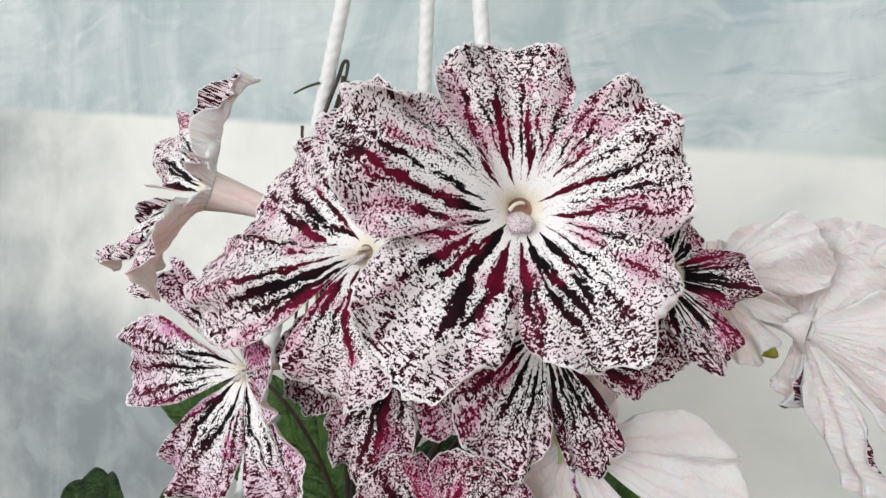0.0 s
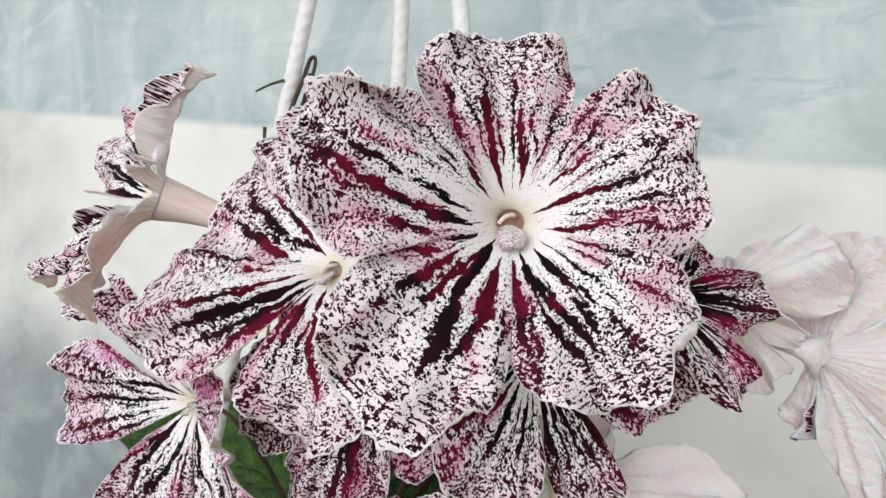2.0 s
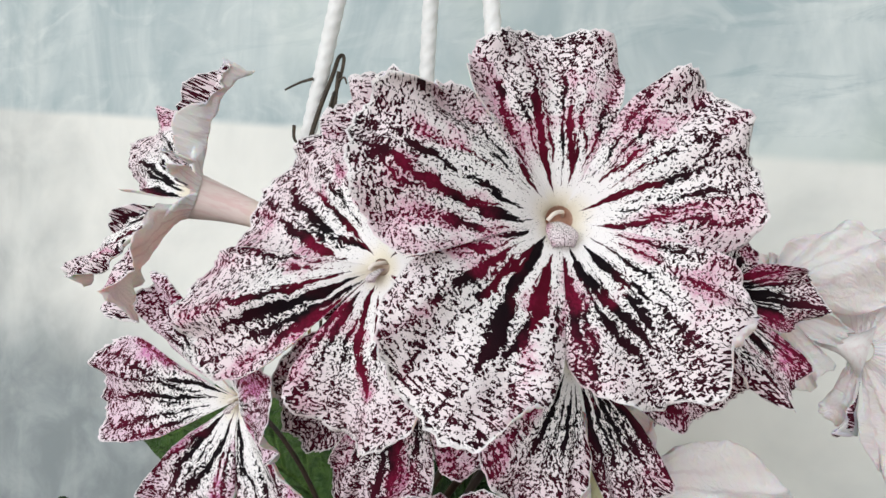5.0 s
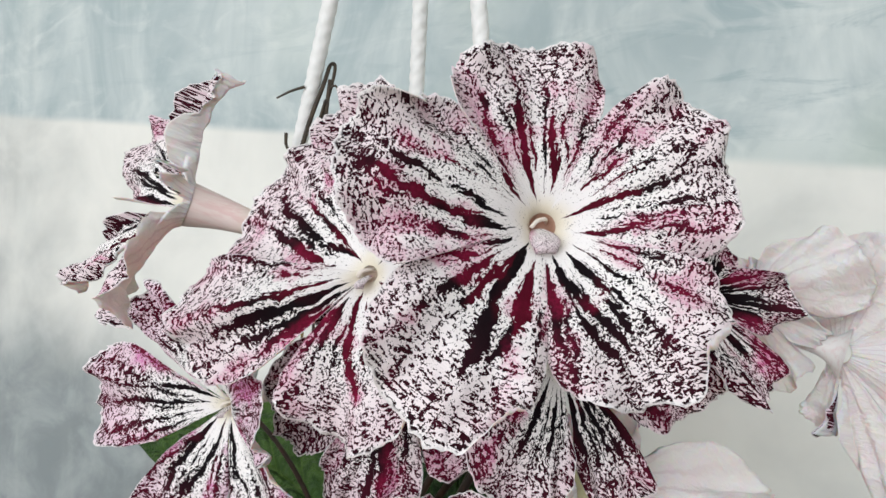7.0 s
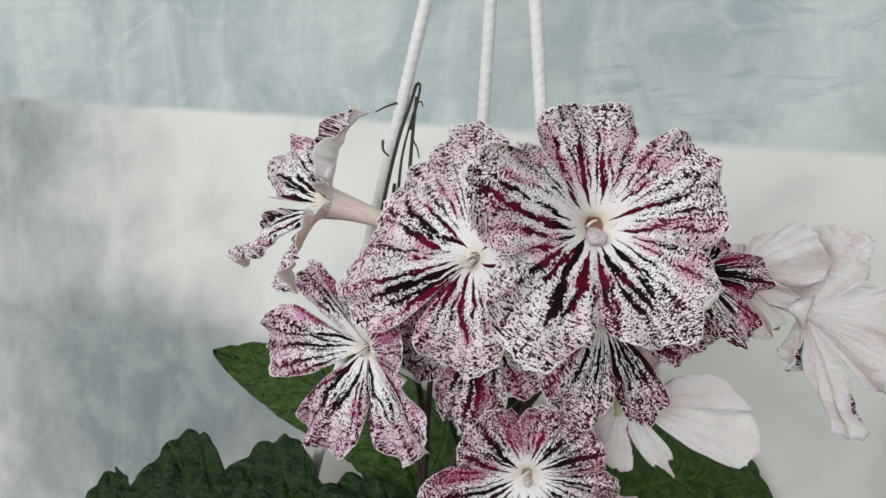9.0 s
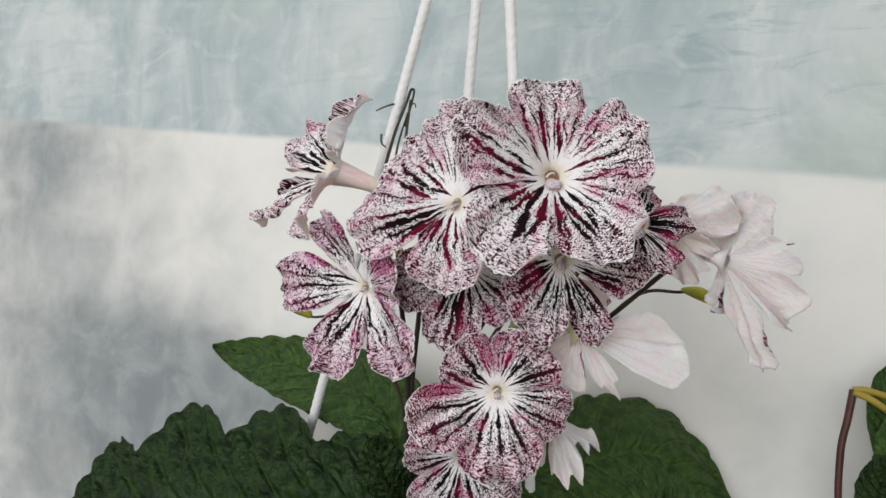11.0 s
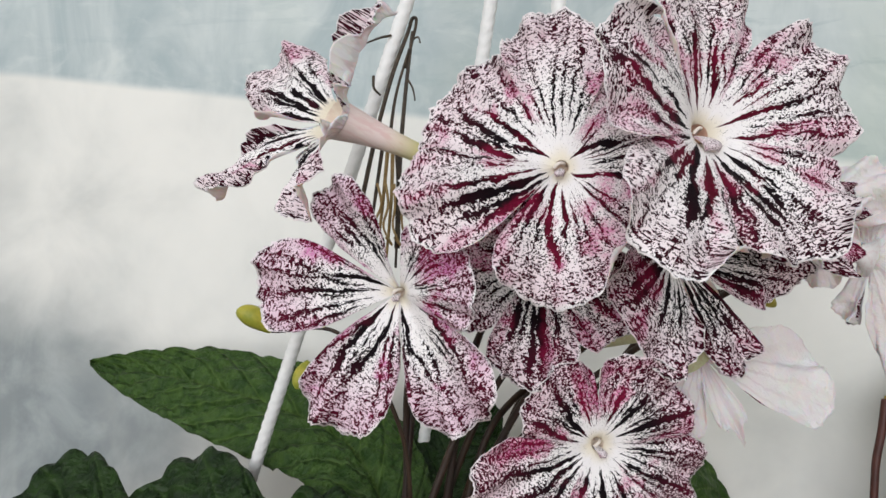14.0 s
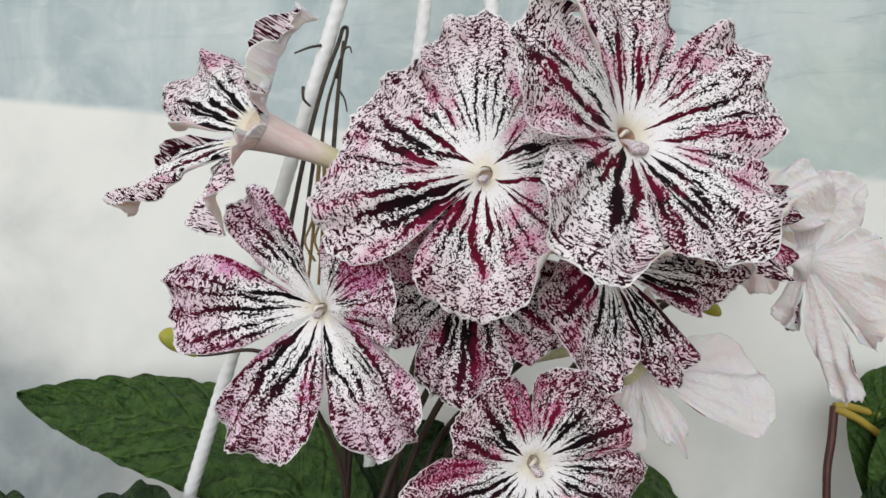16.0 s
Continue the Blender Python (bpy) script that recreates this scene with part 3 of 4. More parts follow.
# lobe tips: place, notch, curl, fold
e1 = bloom("flower", (0.0523, -0.0005, 0.0108), (0.0, -1, 0.10), (), FRONT, BACK,
    "large white flower speckled and striped dark maroon, fully open", seed=3, throat=0.0029, lip=1.5, throat_mat=THROAT, blunt=6.5,
    lobes=[(98, 3.80, 1.45, (1.6, 4.5), 37, (2.3, 5.0), 35, 0.10, None),
           (22, 3.82, 1.88, (2.8, 3.0), 42, (1.6, 3.2), 41, 0.05, None),
           (-55, 4.50, 1.85, (2.6, 1.4), 41, (3.0, 1.7), 36, 0.12, (0.30, 0.30, 2.9)),
           (-121, 5.15, 2.55, (3.0, 1.6), 39, (2.2, 1.8), 27, 0.12, (0.50, 0.24, 2.4)),
           (161, 4.40, 2.95, (2.2, 1.5), 31, (3.2, 1.8), 40, 0.10, (-0.50, 0.14, 2.9))],
    marks=[(109, 0.61, 104, 2.73, 0.13, 0.7), (141, 0.78, 125, 2.09, 0.10, 0.8), (125, 1.95, 120, 2.96, 0.10, 0.7), (78, 0.90, 87, 2.06, 0.13, 0.9), (67, 1.22, 80, 1.99, 0.07, 0.9),
           (17, 0.44, 16, 2.73, 0.11, 0.7), (-20, 0.77, -2, 1.99, 0.10, 0.9), (43, 1.22, 39, 1.77, 0.10, 0.9), (7, 2.34, 5, 2.90, 0.08, 0.3), (16, 2.55, 26, 3.21, 0.08, 0.4),
           (176, 1.06, 166, 2.21, 0.10, 0.0), (-168, 0.94, -180, 2.13, 0.12, 0.1), (180, 1.93, 168, 3.98, 0.14, 0.6), (-154, 1.01, -163, 1.86, 0.10, 0.0), (-163, 1.74, -174, 2.84, 0.12, 0.6),
           (-151, 1.74, -163, 2.79, 0.12, 0.9), (166, 2.72, 161, 3.59, 0.10, 0.0), (177, 3.42, 172, 3.74, 0.09, 0.6), (-135, 1.16, -136, 2.52, 0.16, 0.5), (-130, 0.77, -125, 2.31, 0.19, 0.3),
           (-125, 2.13, -121, 3.54, 0.21, 0.4), (-110, 1.28, -109, 2.38, 0.20, 0.6), (-109, 2.25, -115, 3.24, 0.15, 0.4), (-145, 1.72, -144, 2.71, 0.16, 0.9), (-95, 1.12, -90, 2.15, 0.20, 0.6),
           (-90, 2.05, -89, 2.73, 0.13, 0.5), (-82, 0.97, -68, 2.15, 0.15, 0.1), (-68, 2.01, -62, 3.17, 0.15, 0.0), (-58, 1.03, -56, 1.41, 0.14, 0.0), (-56, 1.50, -54, 1.95, 0.12, 0.0),
           (-57, 2.28, -57, 2.70, 0.14, 0.0), (-78, 2.08, -70, 3.11, 0.15, 0.1)])
e2 = bloom("flower", (0.0135, 0.0055, 0.0005), (-0.5, -1, -0.05), (), FRONT_B, BACK,
    "white flower with crimson and black stripes beside a larger bloom", seed=7, throat=0.0019, blunt=4.5,
    lobes=[(93, 4.65, -0.42, (2.8, 1.5), 29, (3.5, 2.5), 24, 0.10, None),
           (143, 4.35, -0.95, (3.5, 4.0), 27, (3.2, 4.0), 35, 0.05, None),
           (-165, 4.25, 2.30, (3.2, 4.0), 24, (2.2, 4.0), 31, 0.05, None),
           (-96, 3.90, 0.80, (2.2, 1.7), 35, (2.3, 1.8), 48, 0.08, (0.72, 0.22, 2.9)),
           (5, 2.90, 0.10, (2.3, 4.0), 58, (2.7, 4.0), 62, 0.10, None)],
    marks=[(101, 0.95, 93, 2.97, 0.09, 0.2), (111, 1.44, 111, 2.16, 0.07, 0.3), (138, 0.52, 156, 1.64, 0.10, 0.0), (156, 1.42, 146, 3.76, 0.14, 0.4), (140, 0.89, 140, 2.68, 0.11, 0.6),
           (168, 1.01, 160, 3.13, 0.13, 0.7), (-171, 0.54, -167, 1.35, 0.08, 0.2), (-167, 1.19, -165, 2.92, 0.13, 0.8), (-154, 0.41, -156, 3.07, 0.15, 0.1), (-140, 0.49, -149, 2.82, 0.13, 0.0),
           (-136, 1.20, -141, 2.48, 0.14, 0.9), (-104, 0.58, -105, 1.40, 0.11, 0.1), (-105, 1.26, -92, 2.63, 0.13, 0.5), (-124, 0.82, -119, 1.79, 0.13, 0.3), (-128, 1.14, -126, 1.98, 0.12, 0.8),
           (-87, 0.69, -86, 2.03, 0.10, 0.0), (43, 0.40, 22, 1.73, 0.12, 0.1), (-35, 0.40, -14, 0.99, 0.10, 0.6), (-14, 1.17, -9, 1.97, 0.10, 0.3)])
e4 = bloom("flower", (-0.0260, 0.0365, -0.0337), (-0.45, -1, -0.05), (), FRONT_PINK, BACK,
    "pink-washed white flower with dark veined stripes, drooping lobes", seed=11, throat=0.0016, blunt=3.4,
    lobes=[(120, 3.80, 1.15, (1.5, 2.6), 20, (1.8, 2.6), 22, 0.10, None),
           (174, 4.45, 0.85, (1.8, 2.8), 27, (1.9, 2.8), 31, 0.10, None),
           (-119, 4.60, 0.70, (1.5, 3.0), 25, (1.6, 2.6), 31, 0.10, None),
           (-61, 4.55, 0.75, (1.6, 2.6), 24, (1.8, 2.4), 33, 0.10, None),
           (-4, 2.60, 2.20, (2.1, 3.0), 26, (1.7, 3.0), 80, 0.0, None)],
    marks=[(153, 0.40, 166, 2.13, 0.10, 0.0), (166, 1.91, 162, 3.62, 0.08, 0.0), (176, 0.40, 180, 3.60, 0.10, 0.0), (141, 0.71, 150, 2.30, 0.07, 0.5), (-136, 0.40, -129, 3.59, 0.13, 0.0),
           (-155, 0.57, -143, 2.09, 0.09, 0.3), (-104, 0.40, -119, 2.93, 0.12, 0.0), (-138, 0.87, -141, 2.99, 0.09, 0.2), (-78, 0.46, -76, 1.76, 0.10, 0.0), (-76, 1.59, -62, 3.06, 0.09, 0.0),
           (-25, 0.40, -48, 3.39, 0.10, 0.2), (-13, 0.92, -36, 2.11, 0.08, 0.7), (113, 0.54, 125, 3.22, 0.09, 0.0), (89, 0.70, 104, 2.29, 0.07, 0.2)])
e5 = bloom("flower", (0.0330, 0.026, -0.0790), (0.05, -1, 0.05), (), FRONT_NET, BACK,
    "low-hanging pink and white flower with dark net of markings", seed=19, throat=0.0020, blunt=3.4,
    lobes=[(136, 2.80, 0.50, (2.1, 3.0), 37, (2.3, 3.0), 40, 0.05, None),
           (45, 2.80, 1.60, (2.2, 3.4), 41, (2.1, 3.0), 55, 0.05, None),
           (-21, 3.25, 0.70, (2.5, 3.4), 29, (2.2, 3.4), 28, 0.12, None),
           (-89, 3.90, 0.42, (2.6, 3.0), 39, (2.5, 3.0), 40, 0.10, None),
           (-156, 4.20, -0.04, (2.4, 2.2), 31, (2.6, 2.6), 29, 0.10, None)],
    marks=[(148, 0.4, 134, 2.35, 0.13, 0.1), (172, 0.7, 160, 2.4, 0.11, 0.3), (120, 0.6, 116, 1.8, 0.08, 0.6), (25, 0.51, 23, 2.6, 0.13, 0.0), (53, 0.54, 53, 1.9, 0.10, 0.3), (78, 0.6, 74, 1.7, 0.08, 0.5),
           (-114, 0.75, -110, 2.6, 0.11, 0.0), (-88, 0.75, -86, 2.6, 0.11, 0.1), (-66, 0.8, -64, 2.7, 0.11, 0.0), (-37, 0.8, -28, 2.8, 0.11, 0.2), (-10, 0.7, -8, 2.2, 0.09, 0.4),
           (-144, 0.65, -150, 3.6, 0.12, 0.3), (-154, 0.6, -164, 3.0, 0.11, 0.2), (-135, 0.8, -137, 3.2, 0.10, 0.4)])
e5b = bloom("flower", (0.0200, 0.062, -0.1130), (-0.1, -1, 0.2), [
    ((-0.0080, 0.053, -0.1130), 0.60, 0.05, 0.0),
    ((0.0100, 0.055, -0.0880), 0.60, 0.05, 0.0),
    ((0.0450, 0.055, -0.1000), 0.60, 0.10, 0.0),
    ((0.0400, 0.050, -0.1400), 0.60, 0.10, 0.0),
    ((0.0000, 0.050, -0.1420), 0.60, 0.10, 0.0)], FRONT_DARK, BACK,
    "half-hidden speckled flower under the low-hanging bloom", seed=23)
e3 = bloom("flower", (-0.0450, 0.053, 0.0230), (-0.79, -0.40, 0.25), [
    ((-0.0320, 0.042, 0.0600), 0.30, 0.10, 0.0, 0.14),
    ((-0.0720, 0.078, 0.0460), 0.40, 0.10, 0.0, 1.0),
    ((-0.0880, 0.066, 0.0000), 0.28, 0.15, 0.1, 0.50),
    ((-0.0600, 0.034, -0.0120), 0.30, 0.15, 0.0, 0.50),
    ((-0.0480, 0.037, 0.0330), 0.70, 0.20, 0.0, 0.9)], FRONT_WHITE, BACK,
    "side-on striped flower with pinkish tube and spread lobes",
    tube=[(0, 0, 0.0), (0.003, -0.000, -0.010), (0.008, -0.001, -0.022), (0.016, -0.003, -0.042)], seed=29, throat=0.0070, tube_r=0.0033, pistil=False, ruffle=2.2)
e2b = bloom("flower", (0.0200, 0.040, -0.0230), (-0.15, -1, -0.15), [
    ((0.0050, 0.030, 0.0000), 0.66, 0.05, 0.0),
    ((0.0350, 0.030, -0.0030), 0.66, 0.05, 0.0),
    ((0.0430, 0.020, -0.0450), 0.66, 0.12, 0.0),
    ((0.0060, 0.022, -0.0610), 0.62, 0.10, 0.0),
    ((-0.0140, 0.030, -0.0390), 0.66, 0.10, 0.0)], FRONT_DARK, BACK,
    "purple-red speckled flower tucked below two larger blooms", seed=31)
e6 = bloom("flower", (0.0620, 0.030, -0.0200), (0.1, -1, -0.35), [
    ((0.0480, 0.030, 0.0050), 0.60, 0.05, 0.0),
    ((0.0850, 0.025, 0.0020), 0.60, 0.05, 0.0),
    ((0.0980, 0.010, -0.0250), 0.55, 0.12, 0.0),
    ((0.0735, 0.0137, -0.0590), 0.34, 0.10, 0.1, 0.75),
    ((0.0470, 0.010, -0.0580), 0.66, 0.10, 0.0)], FRONT_DARK, BACK,
    "dark-striped flower with pointed lobes behind the largest bloom", seed=37)
e7 = bloom("flower", (0.0920, 0.014, -0.0050), (0.25, -1, -0.25), [
    ((0.1130, 0.004, -0.0060), 0.45, 0.05, 0.0),
    ((0.0960, 0.012, 0.0120), 0.60, 0.00, 0.0),
    ((0.0750, 0.014, -0.0020), 0.60, 0.00, 0.0),
    ((0.0800, 0.010, -0.0220), 0.50, 0.10, 0.0),
    ((0.1000, -0.004, -0.0290), 0.50, 0.15, 0.1)], FRONT_DARK, BACK,
    "wilting dark-striped flower with brownish open throat", seed=41, throat=0.0042, throat_mat=THROAT)
e7b = bloom("flower", (0.1050, 0.018, -0.0060), (0.70, 0.62, -0.20), [
    ((0.1310, 0.010, 0.0080), 0.50, -0.05, 0.1),
    ((0.1120, 0.022, 0.0040), 0.60, 0.00, 0.0),
    ((0.1310, 0.024, -0.0160), 0.60, 0.10, 0.0),
    ((0.1220, 0.030, -0.0310), 0.60, 0.10, 0.0),
    ((0.1000, 0.034, -0.0200), 0.50, 0.10, 0.1)], FRONT_DARK, BACK_WHITE,
    "pale wilting flower seen from behind, crumpled petals", seed=42, ruffle=2.0,
    tube_mat=TUBE_WHITE, flare=1.8, tube=[(0, 0, 0.001), (0.003, 0.001, -0.003), (0.008, 0.001, -0.009), (0.022, 0.0, -0.004)], pistil=False)
e8 = bloom("flower", (0.1350, 0.024, -0.0200), (0.90, 0.38, -0.22), [
    ((0.1490, 0.016, 0.0090), 0.55, 0.10, 0.0),
    ((0.1640, 0.020, -0.0120), 0.62, 0.05, 0.0),
    ((0.1630, 0.026, -0.0500), 0.62, 0.05, 0.0),
    ((0.1530, 0.030, -0.0690), 0.55, 0.05, 0.0, 0.8),
    ((0.1370, 0.034, -0.0440), 0.35, 0.05, 0.0, 0.4)], FRONT_PINK, BACK_WHITE,
    "faded white flower seen from behind, soft translucent petals", seed=43, bend=0.85, ruffle=2.0, flare=2.6, tube_r=0.0014, tube_mat=TUBE_WHITE,
    tube=[(0, 0, 0.0012), (0.005, 0.001, -0.0025), (0.014, 0.002, -0.004), (0.026, 0.002, -0.002)], pistil=False)
e9 = bloom("flower", (0.0700, 0.028, -0.0530), (0.55, 0.50, -0.62), [
    ((0.1180, 0.028, -0.0590), 0.45, 0.05, 0.0, 0.72),
    ((0.0870, 0.031, -0.0810), 0.50, 0.05, 0.0),
    ((0.0610, 0.034, -0.0760), 0.50, 0.05, 0.0),
    ((0.0560, 0.036, -0.0400), 0.50, 0.05, 0.0),
    ((0.0780, 0.036, -0.0300), 0.50, 0.05, 0.0)], FRONT_PINK, BACK_WHITE,
    "faded white flower seen from behind with frilled lobes", seed=47, bend=0.85, ruffle=2.0, flare=2.6, tube_mat=TUBE_GREENISH,
    tube=[(0, 0, 0.001), (0.003, 0.001, -0.003), (0.010, 0.002, -0.008), (0.036, 0.000, -0.004)], pistil=False)
e10 = bloom("flower", (0.0600, 0.048, -0.0900), (0.30, 0.60, -0.75), [
    ((0.0800, 0.046, -0.1080), 0.50, 0.05, 0.0),
    ((0.0680, 0.036, -0.1200), 0.50, 0.05, 0.0),
    ((0.0520, 0.046, -0.1150), 0.50, 0.05, 0.0),
    ((0.0620, 0.064, -0.1020), 0.50, 0.05, 0.0)], FRONT_PINK, BACK_WHITE,
    "small wilted pinkish white flower hanging behind a speckled one", seed=53, ruffle=2.4, flare=1.6, tube_mat=TUBE_WHITE,
    tube=[(0, 0, 0.001), (0.001, 0.001, -0.004), (0.002, 0.002, -0.010), (0.004, 0.004, -0.020)], pistil=False)

for i, e in enumerate(blooms):
    j = (i * 0.618) % 1.0
    foot = Vector((-0.012 + 0.026 * j, -0.004 + 0.012 * ((i * 0.37) % 1), 0.0))
    end = to_plant(e)
    knee = Vector((end.x * 0.75, end.y * 0.3 + 0.01, end.z * 0.72))
    stalk([foot, foot.lerp(knee, 0.55) + Vector((0, 0.006, 0.008)), knee, end], 0.0017, 0.0013, plant)

leaf([to_plant(p) for p in ((-0.004, 0.125, -0.145), (-0.028, 0.185, -0.104), (-0.098, 0.248, -0.082), (-0.174, 0.302, -0.0745))], (0.10, -0.75, 0.65), 0.035, LEAF, plant, 3, droop=0.1, quilt=0.0034, ribs=13, scallop=0.01, blunt=0.2, label="long smooth pointed green leaf")
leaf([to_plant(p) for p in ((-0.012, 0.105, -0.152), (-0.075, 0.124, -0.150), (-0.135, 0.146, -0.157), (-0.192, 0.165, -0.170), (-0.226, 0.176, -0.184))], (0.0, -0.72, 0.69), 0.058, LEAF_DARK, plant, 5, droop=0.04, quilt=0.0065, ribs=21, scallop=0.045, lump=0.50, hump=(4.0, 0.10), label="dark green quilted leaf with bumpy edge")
leaf([to_plant(p) for p in ((0.020, 0.125, -0.148), (0.098, 0.160, -0.136), (0.160, 0.184, -0.136), (0.214, 0.194, -0.186))], (0.25, -0.8, 0.55), 0.046, LEAF, plant, 8, droop=0.2, quilt=0.0030, ribs=12, scallop=0.06, label="broad dull green leaf bent downwards")
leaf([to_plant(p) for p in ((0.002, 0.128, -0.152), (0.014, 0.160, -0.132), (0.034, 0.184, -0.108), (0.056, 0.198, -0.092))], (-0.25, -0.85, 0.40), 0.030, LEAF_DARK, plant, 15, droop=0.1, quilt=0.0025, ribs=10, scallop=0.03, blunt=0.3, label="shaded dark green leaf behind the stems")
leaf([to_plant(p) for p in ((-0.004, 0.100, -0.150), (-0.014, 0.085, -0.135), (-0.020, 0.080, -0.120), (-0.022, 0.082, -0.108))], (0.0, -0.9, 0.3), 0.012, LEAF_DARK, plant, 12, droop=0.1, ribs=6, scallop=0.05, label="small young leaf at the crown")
stalk([to_plant(p) for p in ((0.004, 0.115, -0.150), (0.07, 0.13, -0.09), (0.12, 0.118, -0.035), (0.150, 0.110, -0.030))], 0.0014, 0.0009, plant)
stalk([to_plant(p) for p in ((-0.006, 0.115, -0.150), (-0.012, 0.105, -0.09), (-0.036, 0.105, -0.050), (-0.064, 0.116, -0.048))], 0.0011, 0.0007, plant)


def bud(C, d, length, r, label):
    x, y, z = frame_of(d, (0.1, 0.2, 1))
    bm = bmesh.new()
    sweep(bm, bez([Vector(C) + z * (k * length) + y * (0.10 * length * math.sin(3 * k)) for k in (0, 0.25, 0.5, 0.75, 1.0)], 8), lambda t: r * (0.02 + math.sin(math.pi * (0.04 + 0.95 * t)) ** 0.55 * (0.72 + 0.4 * t)), 12)
    ob = part("bud", bm, BUD, plant, label)
    ob.location = -BASE
    return ob


bud((0.148, 0.110, -0.029), (0.9, 0.0, -0.35), 0.021, 0.0040, "plump yellow-green flower bud")
bud((-0.064, 0.116, -0.048), (-0.8, -0.1, 0.45), 0.016, 0.0046, "plump yellow-green flower bud")

bud((-0.049, 0.116, -0.060), (-0.35, -0.1, -0.9), 0.012, 0.0030, "small yellow-green flower bud")

# ---- pot, cords and dry stalk ----
POT_C = Vector((-0.0251, 0.1183, -0.165))
pot = new("hanging_pot")
pot.location = POT_C
tagged(pot, "black plastic hanging flower pot filled with soil", "flower pot")
bm = bmesh.new()
prof = [(0.0, -0.12), (0.0583, -0.12), (0.0622, -0.115), (0.0895, 0.0), (0.0992, 0.002), (0.0992, 0.008), (0.0895, 0.009), (0.0856, 0.0), (0.0836, -0.02)]
rings = [[bm.verts.new((r * math.cos(a), r * math.sin(a), z)) for a in (2 * math.pi * k / 48 for k in range(48))] for r, z in prof[1:]]
for a, b in zip(rings, rings[1:]):
    for k in range(48):
        bm.faces.new((a[k], a[(k + 1) % 48], b[(k + 1) % 48], b[k]))
bm.faces.new(rings[0][::-1])
part("pot_body", bm, POT, pot)
bm = bmesh.new()
bmesh.ops.create_grid(bm, x_segments=40, y_segments=40, size=0.0856)
bmesh.ops.delete(bm, geom=[v for v in bm.verts if v.co.length > 0.0851], context="VERTS")
for v in bm.verts:
    v.co.z = 0.003 * noise.noise(v.co * 90) + 0.002 * noise.noise(v.co * 300) - 0.001
part("soil", bm, SOIL, pot)

HOOK = Vector((0.033, 0.0418, 0.25))


def cord(foot, label):
    """A laid cord of three twisted strands."""
    foot = Vector(foot)
    d = HOOK - foot
    L, z = d.length, d.normalized()
    x = z.orthogonal().normalized()
    y = z.cross(x)
    bm = bmesh.new()
    steps = int(L / 0.0012)
    sides = 18
    ring_of = []
    for i in range(steps + 1):
        turn = 2 * math.pi * L * i / steps / 0.016
        ring_of.append([bm.verts.new(foot + z * (L * i / steps) + (0.0027 + 0.00045 * abs(math.cos(1.5 * (a - turn)))) * (math.cos(a) * x + math.sin(a) * y)) for a in (2 * math.pi * k / sides for k in range(sides))])
    for a, b in zip(ring_of, ring_of[1:]):
        for k in range(sides):
            bm.faces.new((a[k], a[(k + 1) % sides], b[(k + 1) % sides], b[k]))
    bm.faces.new(ring_of[0][::-1])
    bm.faces.new(ring_of[-1])
    return tagged(part("cord", bm, CORD), label, "cord", "cords of the hanging pot")


cord((-0.0828, 0.1936, -0.157), "white twisted cord holding the black hanging pot")
cord((0.0110, 0.206, -0.157), "white twisted cord holding the black hanging pot")
cord((0.0666, 0.1423, -0.157), "white twisted cord holding the black hanging pot")
bm = bmesh.new()
sweep(bm, [HOOK + Vector((0.012 * math.cos(a), 0, 0.012 * math.sin(a) + 0.012)) for a in (radians(d) for d in range(-90, 231, 16))] , 0.0015, 8)
sweep(bm, [HOOK + Vector((0, 0, 0.024)), HOOK + Vector((0, 0, 0.4)), Vector((HOOK.x, HOOK.y, Z1))], 0.0015, 8)
tagged(part("ceiling_hook", bm, METAL), "steel hook and rod hanging from the ceiling", "hook")

dry = new("dried_flower_stalk")
dry.location = (-0.010, 0.108, 0.02)
tagged(dry, "dried dark flower stalk tied beside the white cord", "dry stalk")
D0 = Vector(dry.location)


def twig(points, r, name="twig", mat=DRY):
    return stalk([Vector(p) - D0 for p in points], r, r * 0.6, dry, name, mat)


twig([(-0.033, 0.106, -0.012), (-0.0255, 0.105, 0.028), (-0.0185, 0.105, 0.057), (-0.0118, 0.106, 0.077), (-0.0098, 0.107, 0.0838), (-0.0080, 0.107, 0.0842), (-0.0085, 0.107, 0.079), (-0.0125, 0.106, 0.062)], 0.0010)
twig([(-0.0150, 0.107, -0.014), (-0.0145, 0.106, 0.020), (-0.0125, 0.106, 0.050), (-0.0097, 0.106, 0.078)], 0.0012)
twig([(-0.0190, 0.106, 0.030), (-0.0165, 0.105, 0.050), (-0.0112, 0.105, 0.070)], 0.0008)
twig([(-0.0190, 0.1045, 0.0748), (-0.0240, 0.104, 0.0730), (-0.0295, 0.104, 0.0702)], 0.0006)
twig([(-0.0260, 0.105, 0.057), (-0.0258, 0.105, 0.052), (-0.0230, 0.105, 0.049)], 0.0007)
twig([(-0.0120, 0.106, 0.058), (-0.0095, 0.105, 0.053), (-0.0085, 0.105, 0.048)], 0.0005)
twig([(-0.0105, 0.106, 0.074), (-0.0075, 0.105, 0.0755), (-0.0065, 0.105, 0.073)], 0.0005)
for k in range(4):
    u = k * 0.0035
    twig([(-0.024 + u, 0.104, 0.012), (-0.0225 + u * 0.8, 0.102, 0.003), (-0.0255 + u * 1.1, 0.101, -0.006), (-0.0215 + u, 0.102, -0.013), (-0.0240 + u, 0.103, -0.010)], 0.0006, "fibre", HUSK)
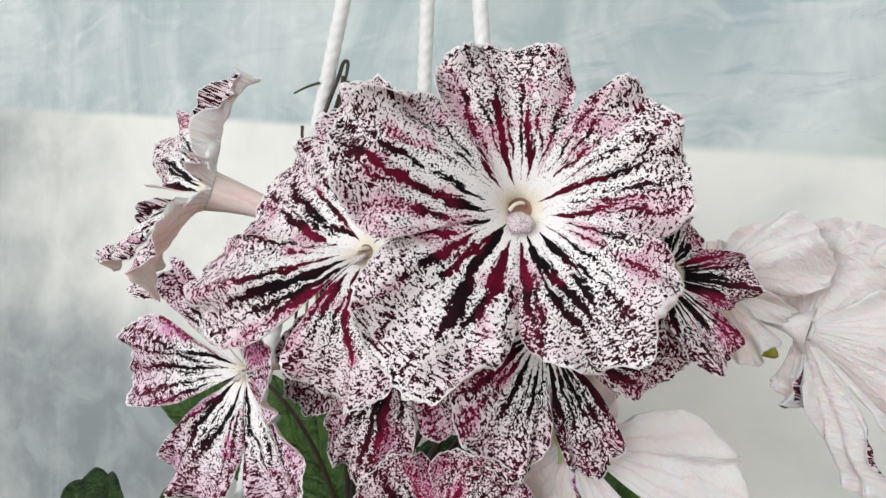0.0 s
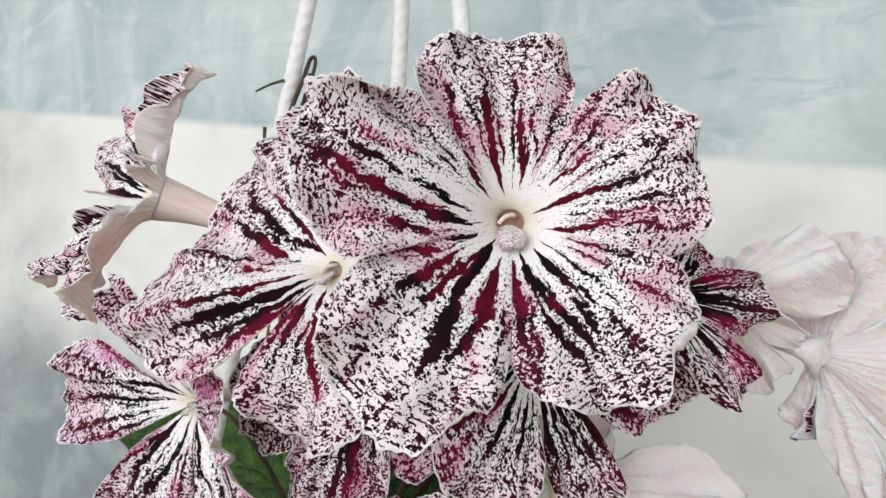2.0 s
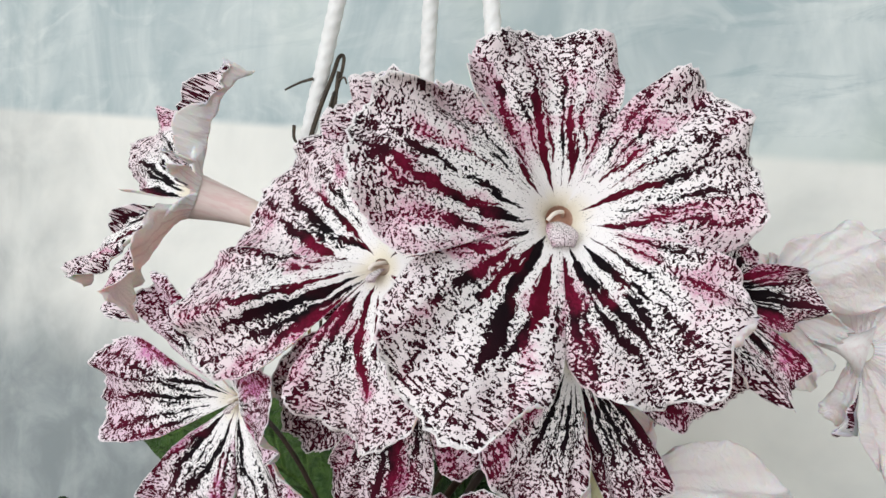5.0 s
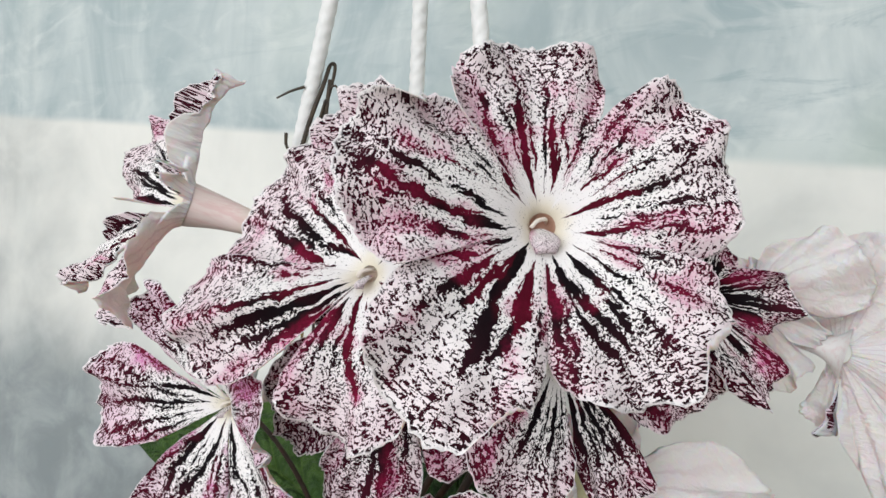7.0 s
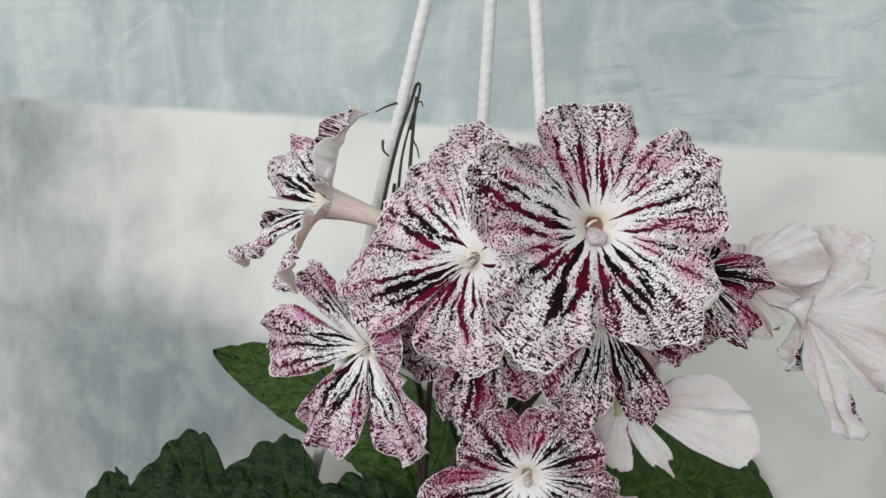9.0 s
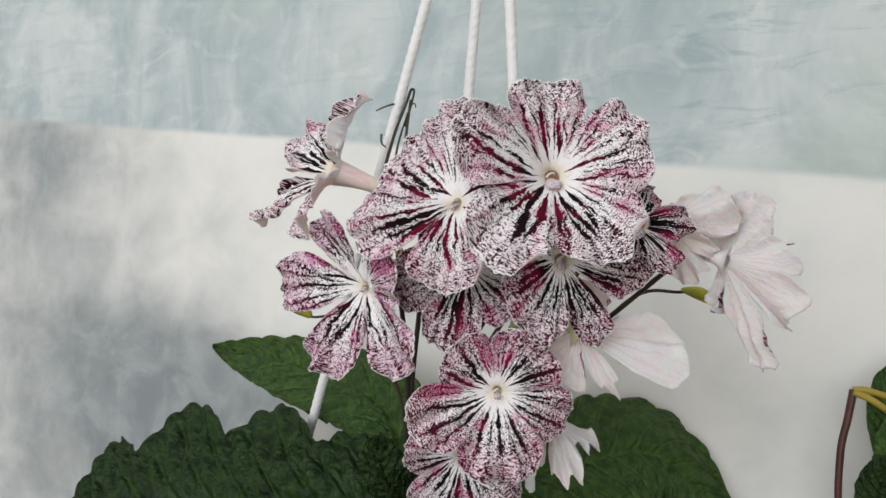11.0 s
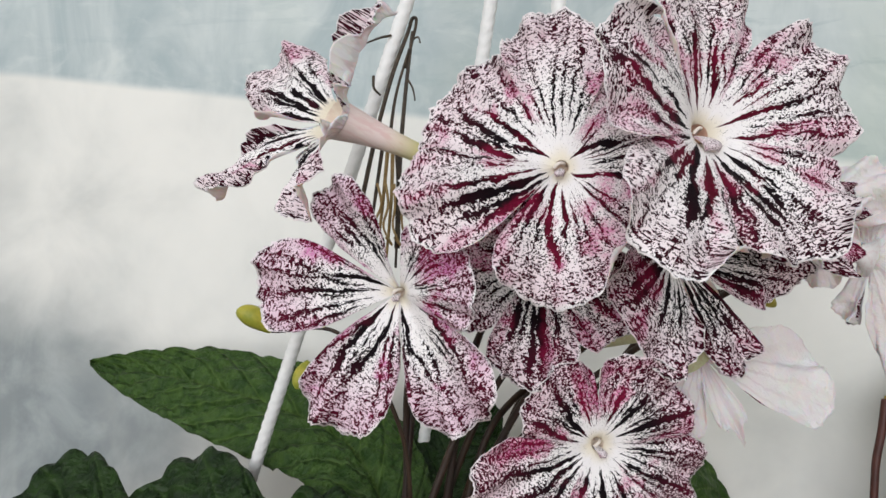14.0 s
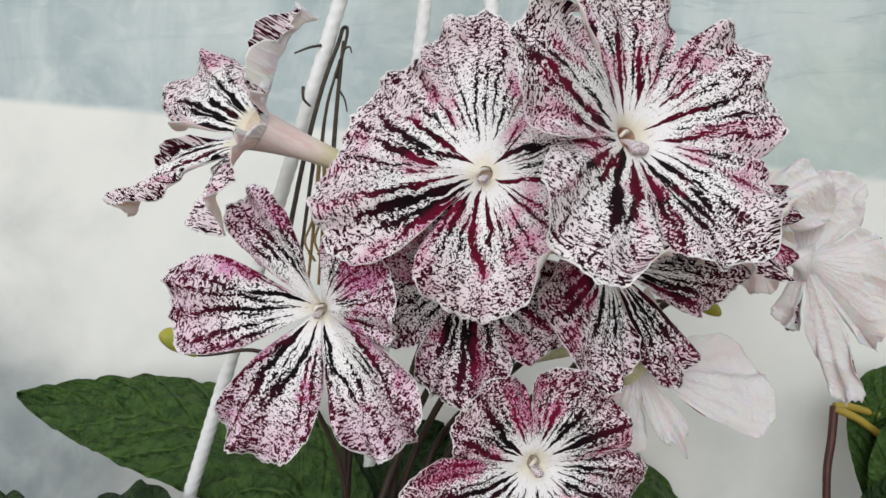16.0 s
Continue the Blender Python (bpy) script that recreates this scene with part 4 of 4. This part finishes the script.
for k in range(4):
    u = k * 0.0032
    twig([(-0.0205 + u * 0.5, 0.107, 0.036 - u * 0.8), (-0.0245 + u * 1.0, 0.106 - 0.001 * (k % 3), 0.006), (-0.0280 + u * 1.3, 0.107, -0.022)], 0.0009, "husk", HUSK if k % 3 else DRY)

# ---- neighbouring plant at the edge ----
side = new("neighbour_plant")
side.location = (0.294, 0.150, -0.200)
tagged(side, "neighbouring potted plant with green leaves and yellow stalks", "plant")
S0 = Vector((0.285, 0.150, -0.200))

def side_leaf(points, up, width, mat, seed):
    ob = leaf([Vector(p) - S0 for p in points], up, width, mat, side, seed, droop=0.2, ribs=8, scallop=0.05)
    return ob


for pts, up, w, mat, sd in (
    (((0.290, 0.150, -0.150), (0.284, 0.146, -0.110), (0.292, 0.142, -0.082), (0.320, 0.140, -0.070)), (-0.2, -0.8, 0.5), 0.016, LEAF, 21),
    (((0.280, 0.140, -0.160), (0.276, 0.130, -0.130), (0.285, 0.125, -0.108), (0.305, 0.122, -0.100)), (0.1, -0.9, 0.3), 0.018, LEAF, 22),
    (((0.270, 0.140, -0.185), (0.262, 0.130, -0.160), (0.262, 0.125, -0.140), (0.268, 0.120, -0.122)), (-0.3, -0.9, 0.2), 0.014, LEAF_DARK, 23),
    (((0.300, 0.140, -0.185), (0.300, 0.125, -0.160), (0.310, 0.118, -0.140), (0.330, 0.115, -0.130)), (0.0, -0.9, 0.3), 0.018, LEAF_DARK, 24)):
    side_leaf(pts, up, w, mat, sd)
YELLOW = plain("stalk_yellow", (0.42, 0.30, 0.04), (0.34, 0.26, 0.05), 120, 0.5, 0.2)
REDDISH = plain("stalk_red_brown", (0.09, 0.028, 0.02), (0.06, 0.02, 0.015), 120, 0.5, 0.2)
for pts, mat in (
    (((0.262, 0.150, -0.088), (0.270, 0.148, -0.088), (0.290, 0.145, -0.094), (0.318, 0.140, -0.102)), YELLOW),
    (((0.262, 0.150, -0.089), (0.272, 0.146, -0.094), (0.284, 0.142, -0.104), (0.300, 0.138, -0.118)), YELLOW),
    (((0.263, 0.151, -0.088), (0.258, 0.150, -0.105), (0.252, 0.150, -0.128), (0.250, 0.150, -0.170), (0.262, 0.150, -0.230)), REDDISH)):
    stalk([Vector(p) - S0 for p in pts], 0.0024, 0.0019, side, "stalk", mat)
bm = bmesh.new()
rings = [[bm.verts.new((r * math.cos(a), r * math.sin(a), z)) for a in (2 * math.pi * k / 40 for k in range(40))] for r, z in ((0.034, -0.10), (0.044, -0.012), (0.047, -0.010), (0.047, -0.002), (0.043, -0.002), (0.042, -0.014), (0.001, -0.012))]
for a, b in zip(rings, rings[1:]):
    for k in range(40):
        bm.faces.new((a[k], a[(k + 1) % 40], b[(k + 1) % 40], b[k]))
bm.faces.new(rings[0][::-1])
part("pot", bm, POT, side)
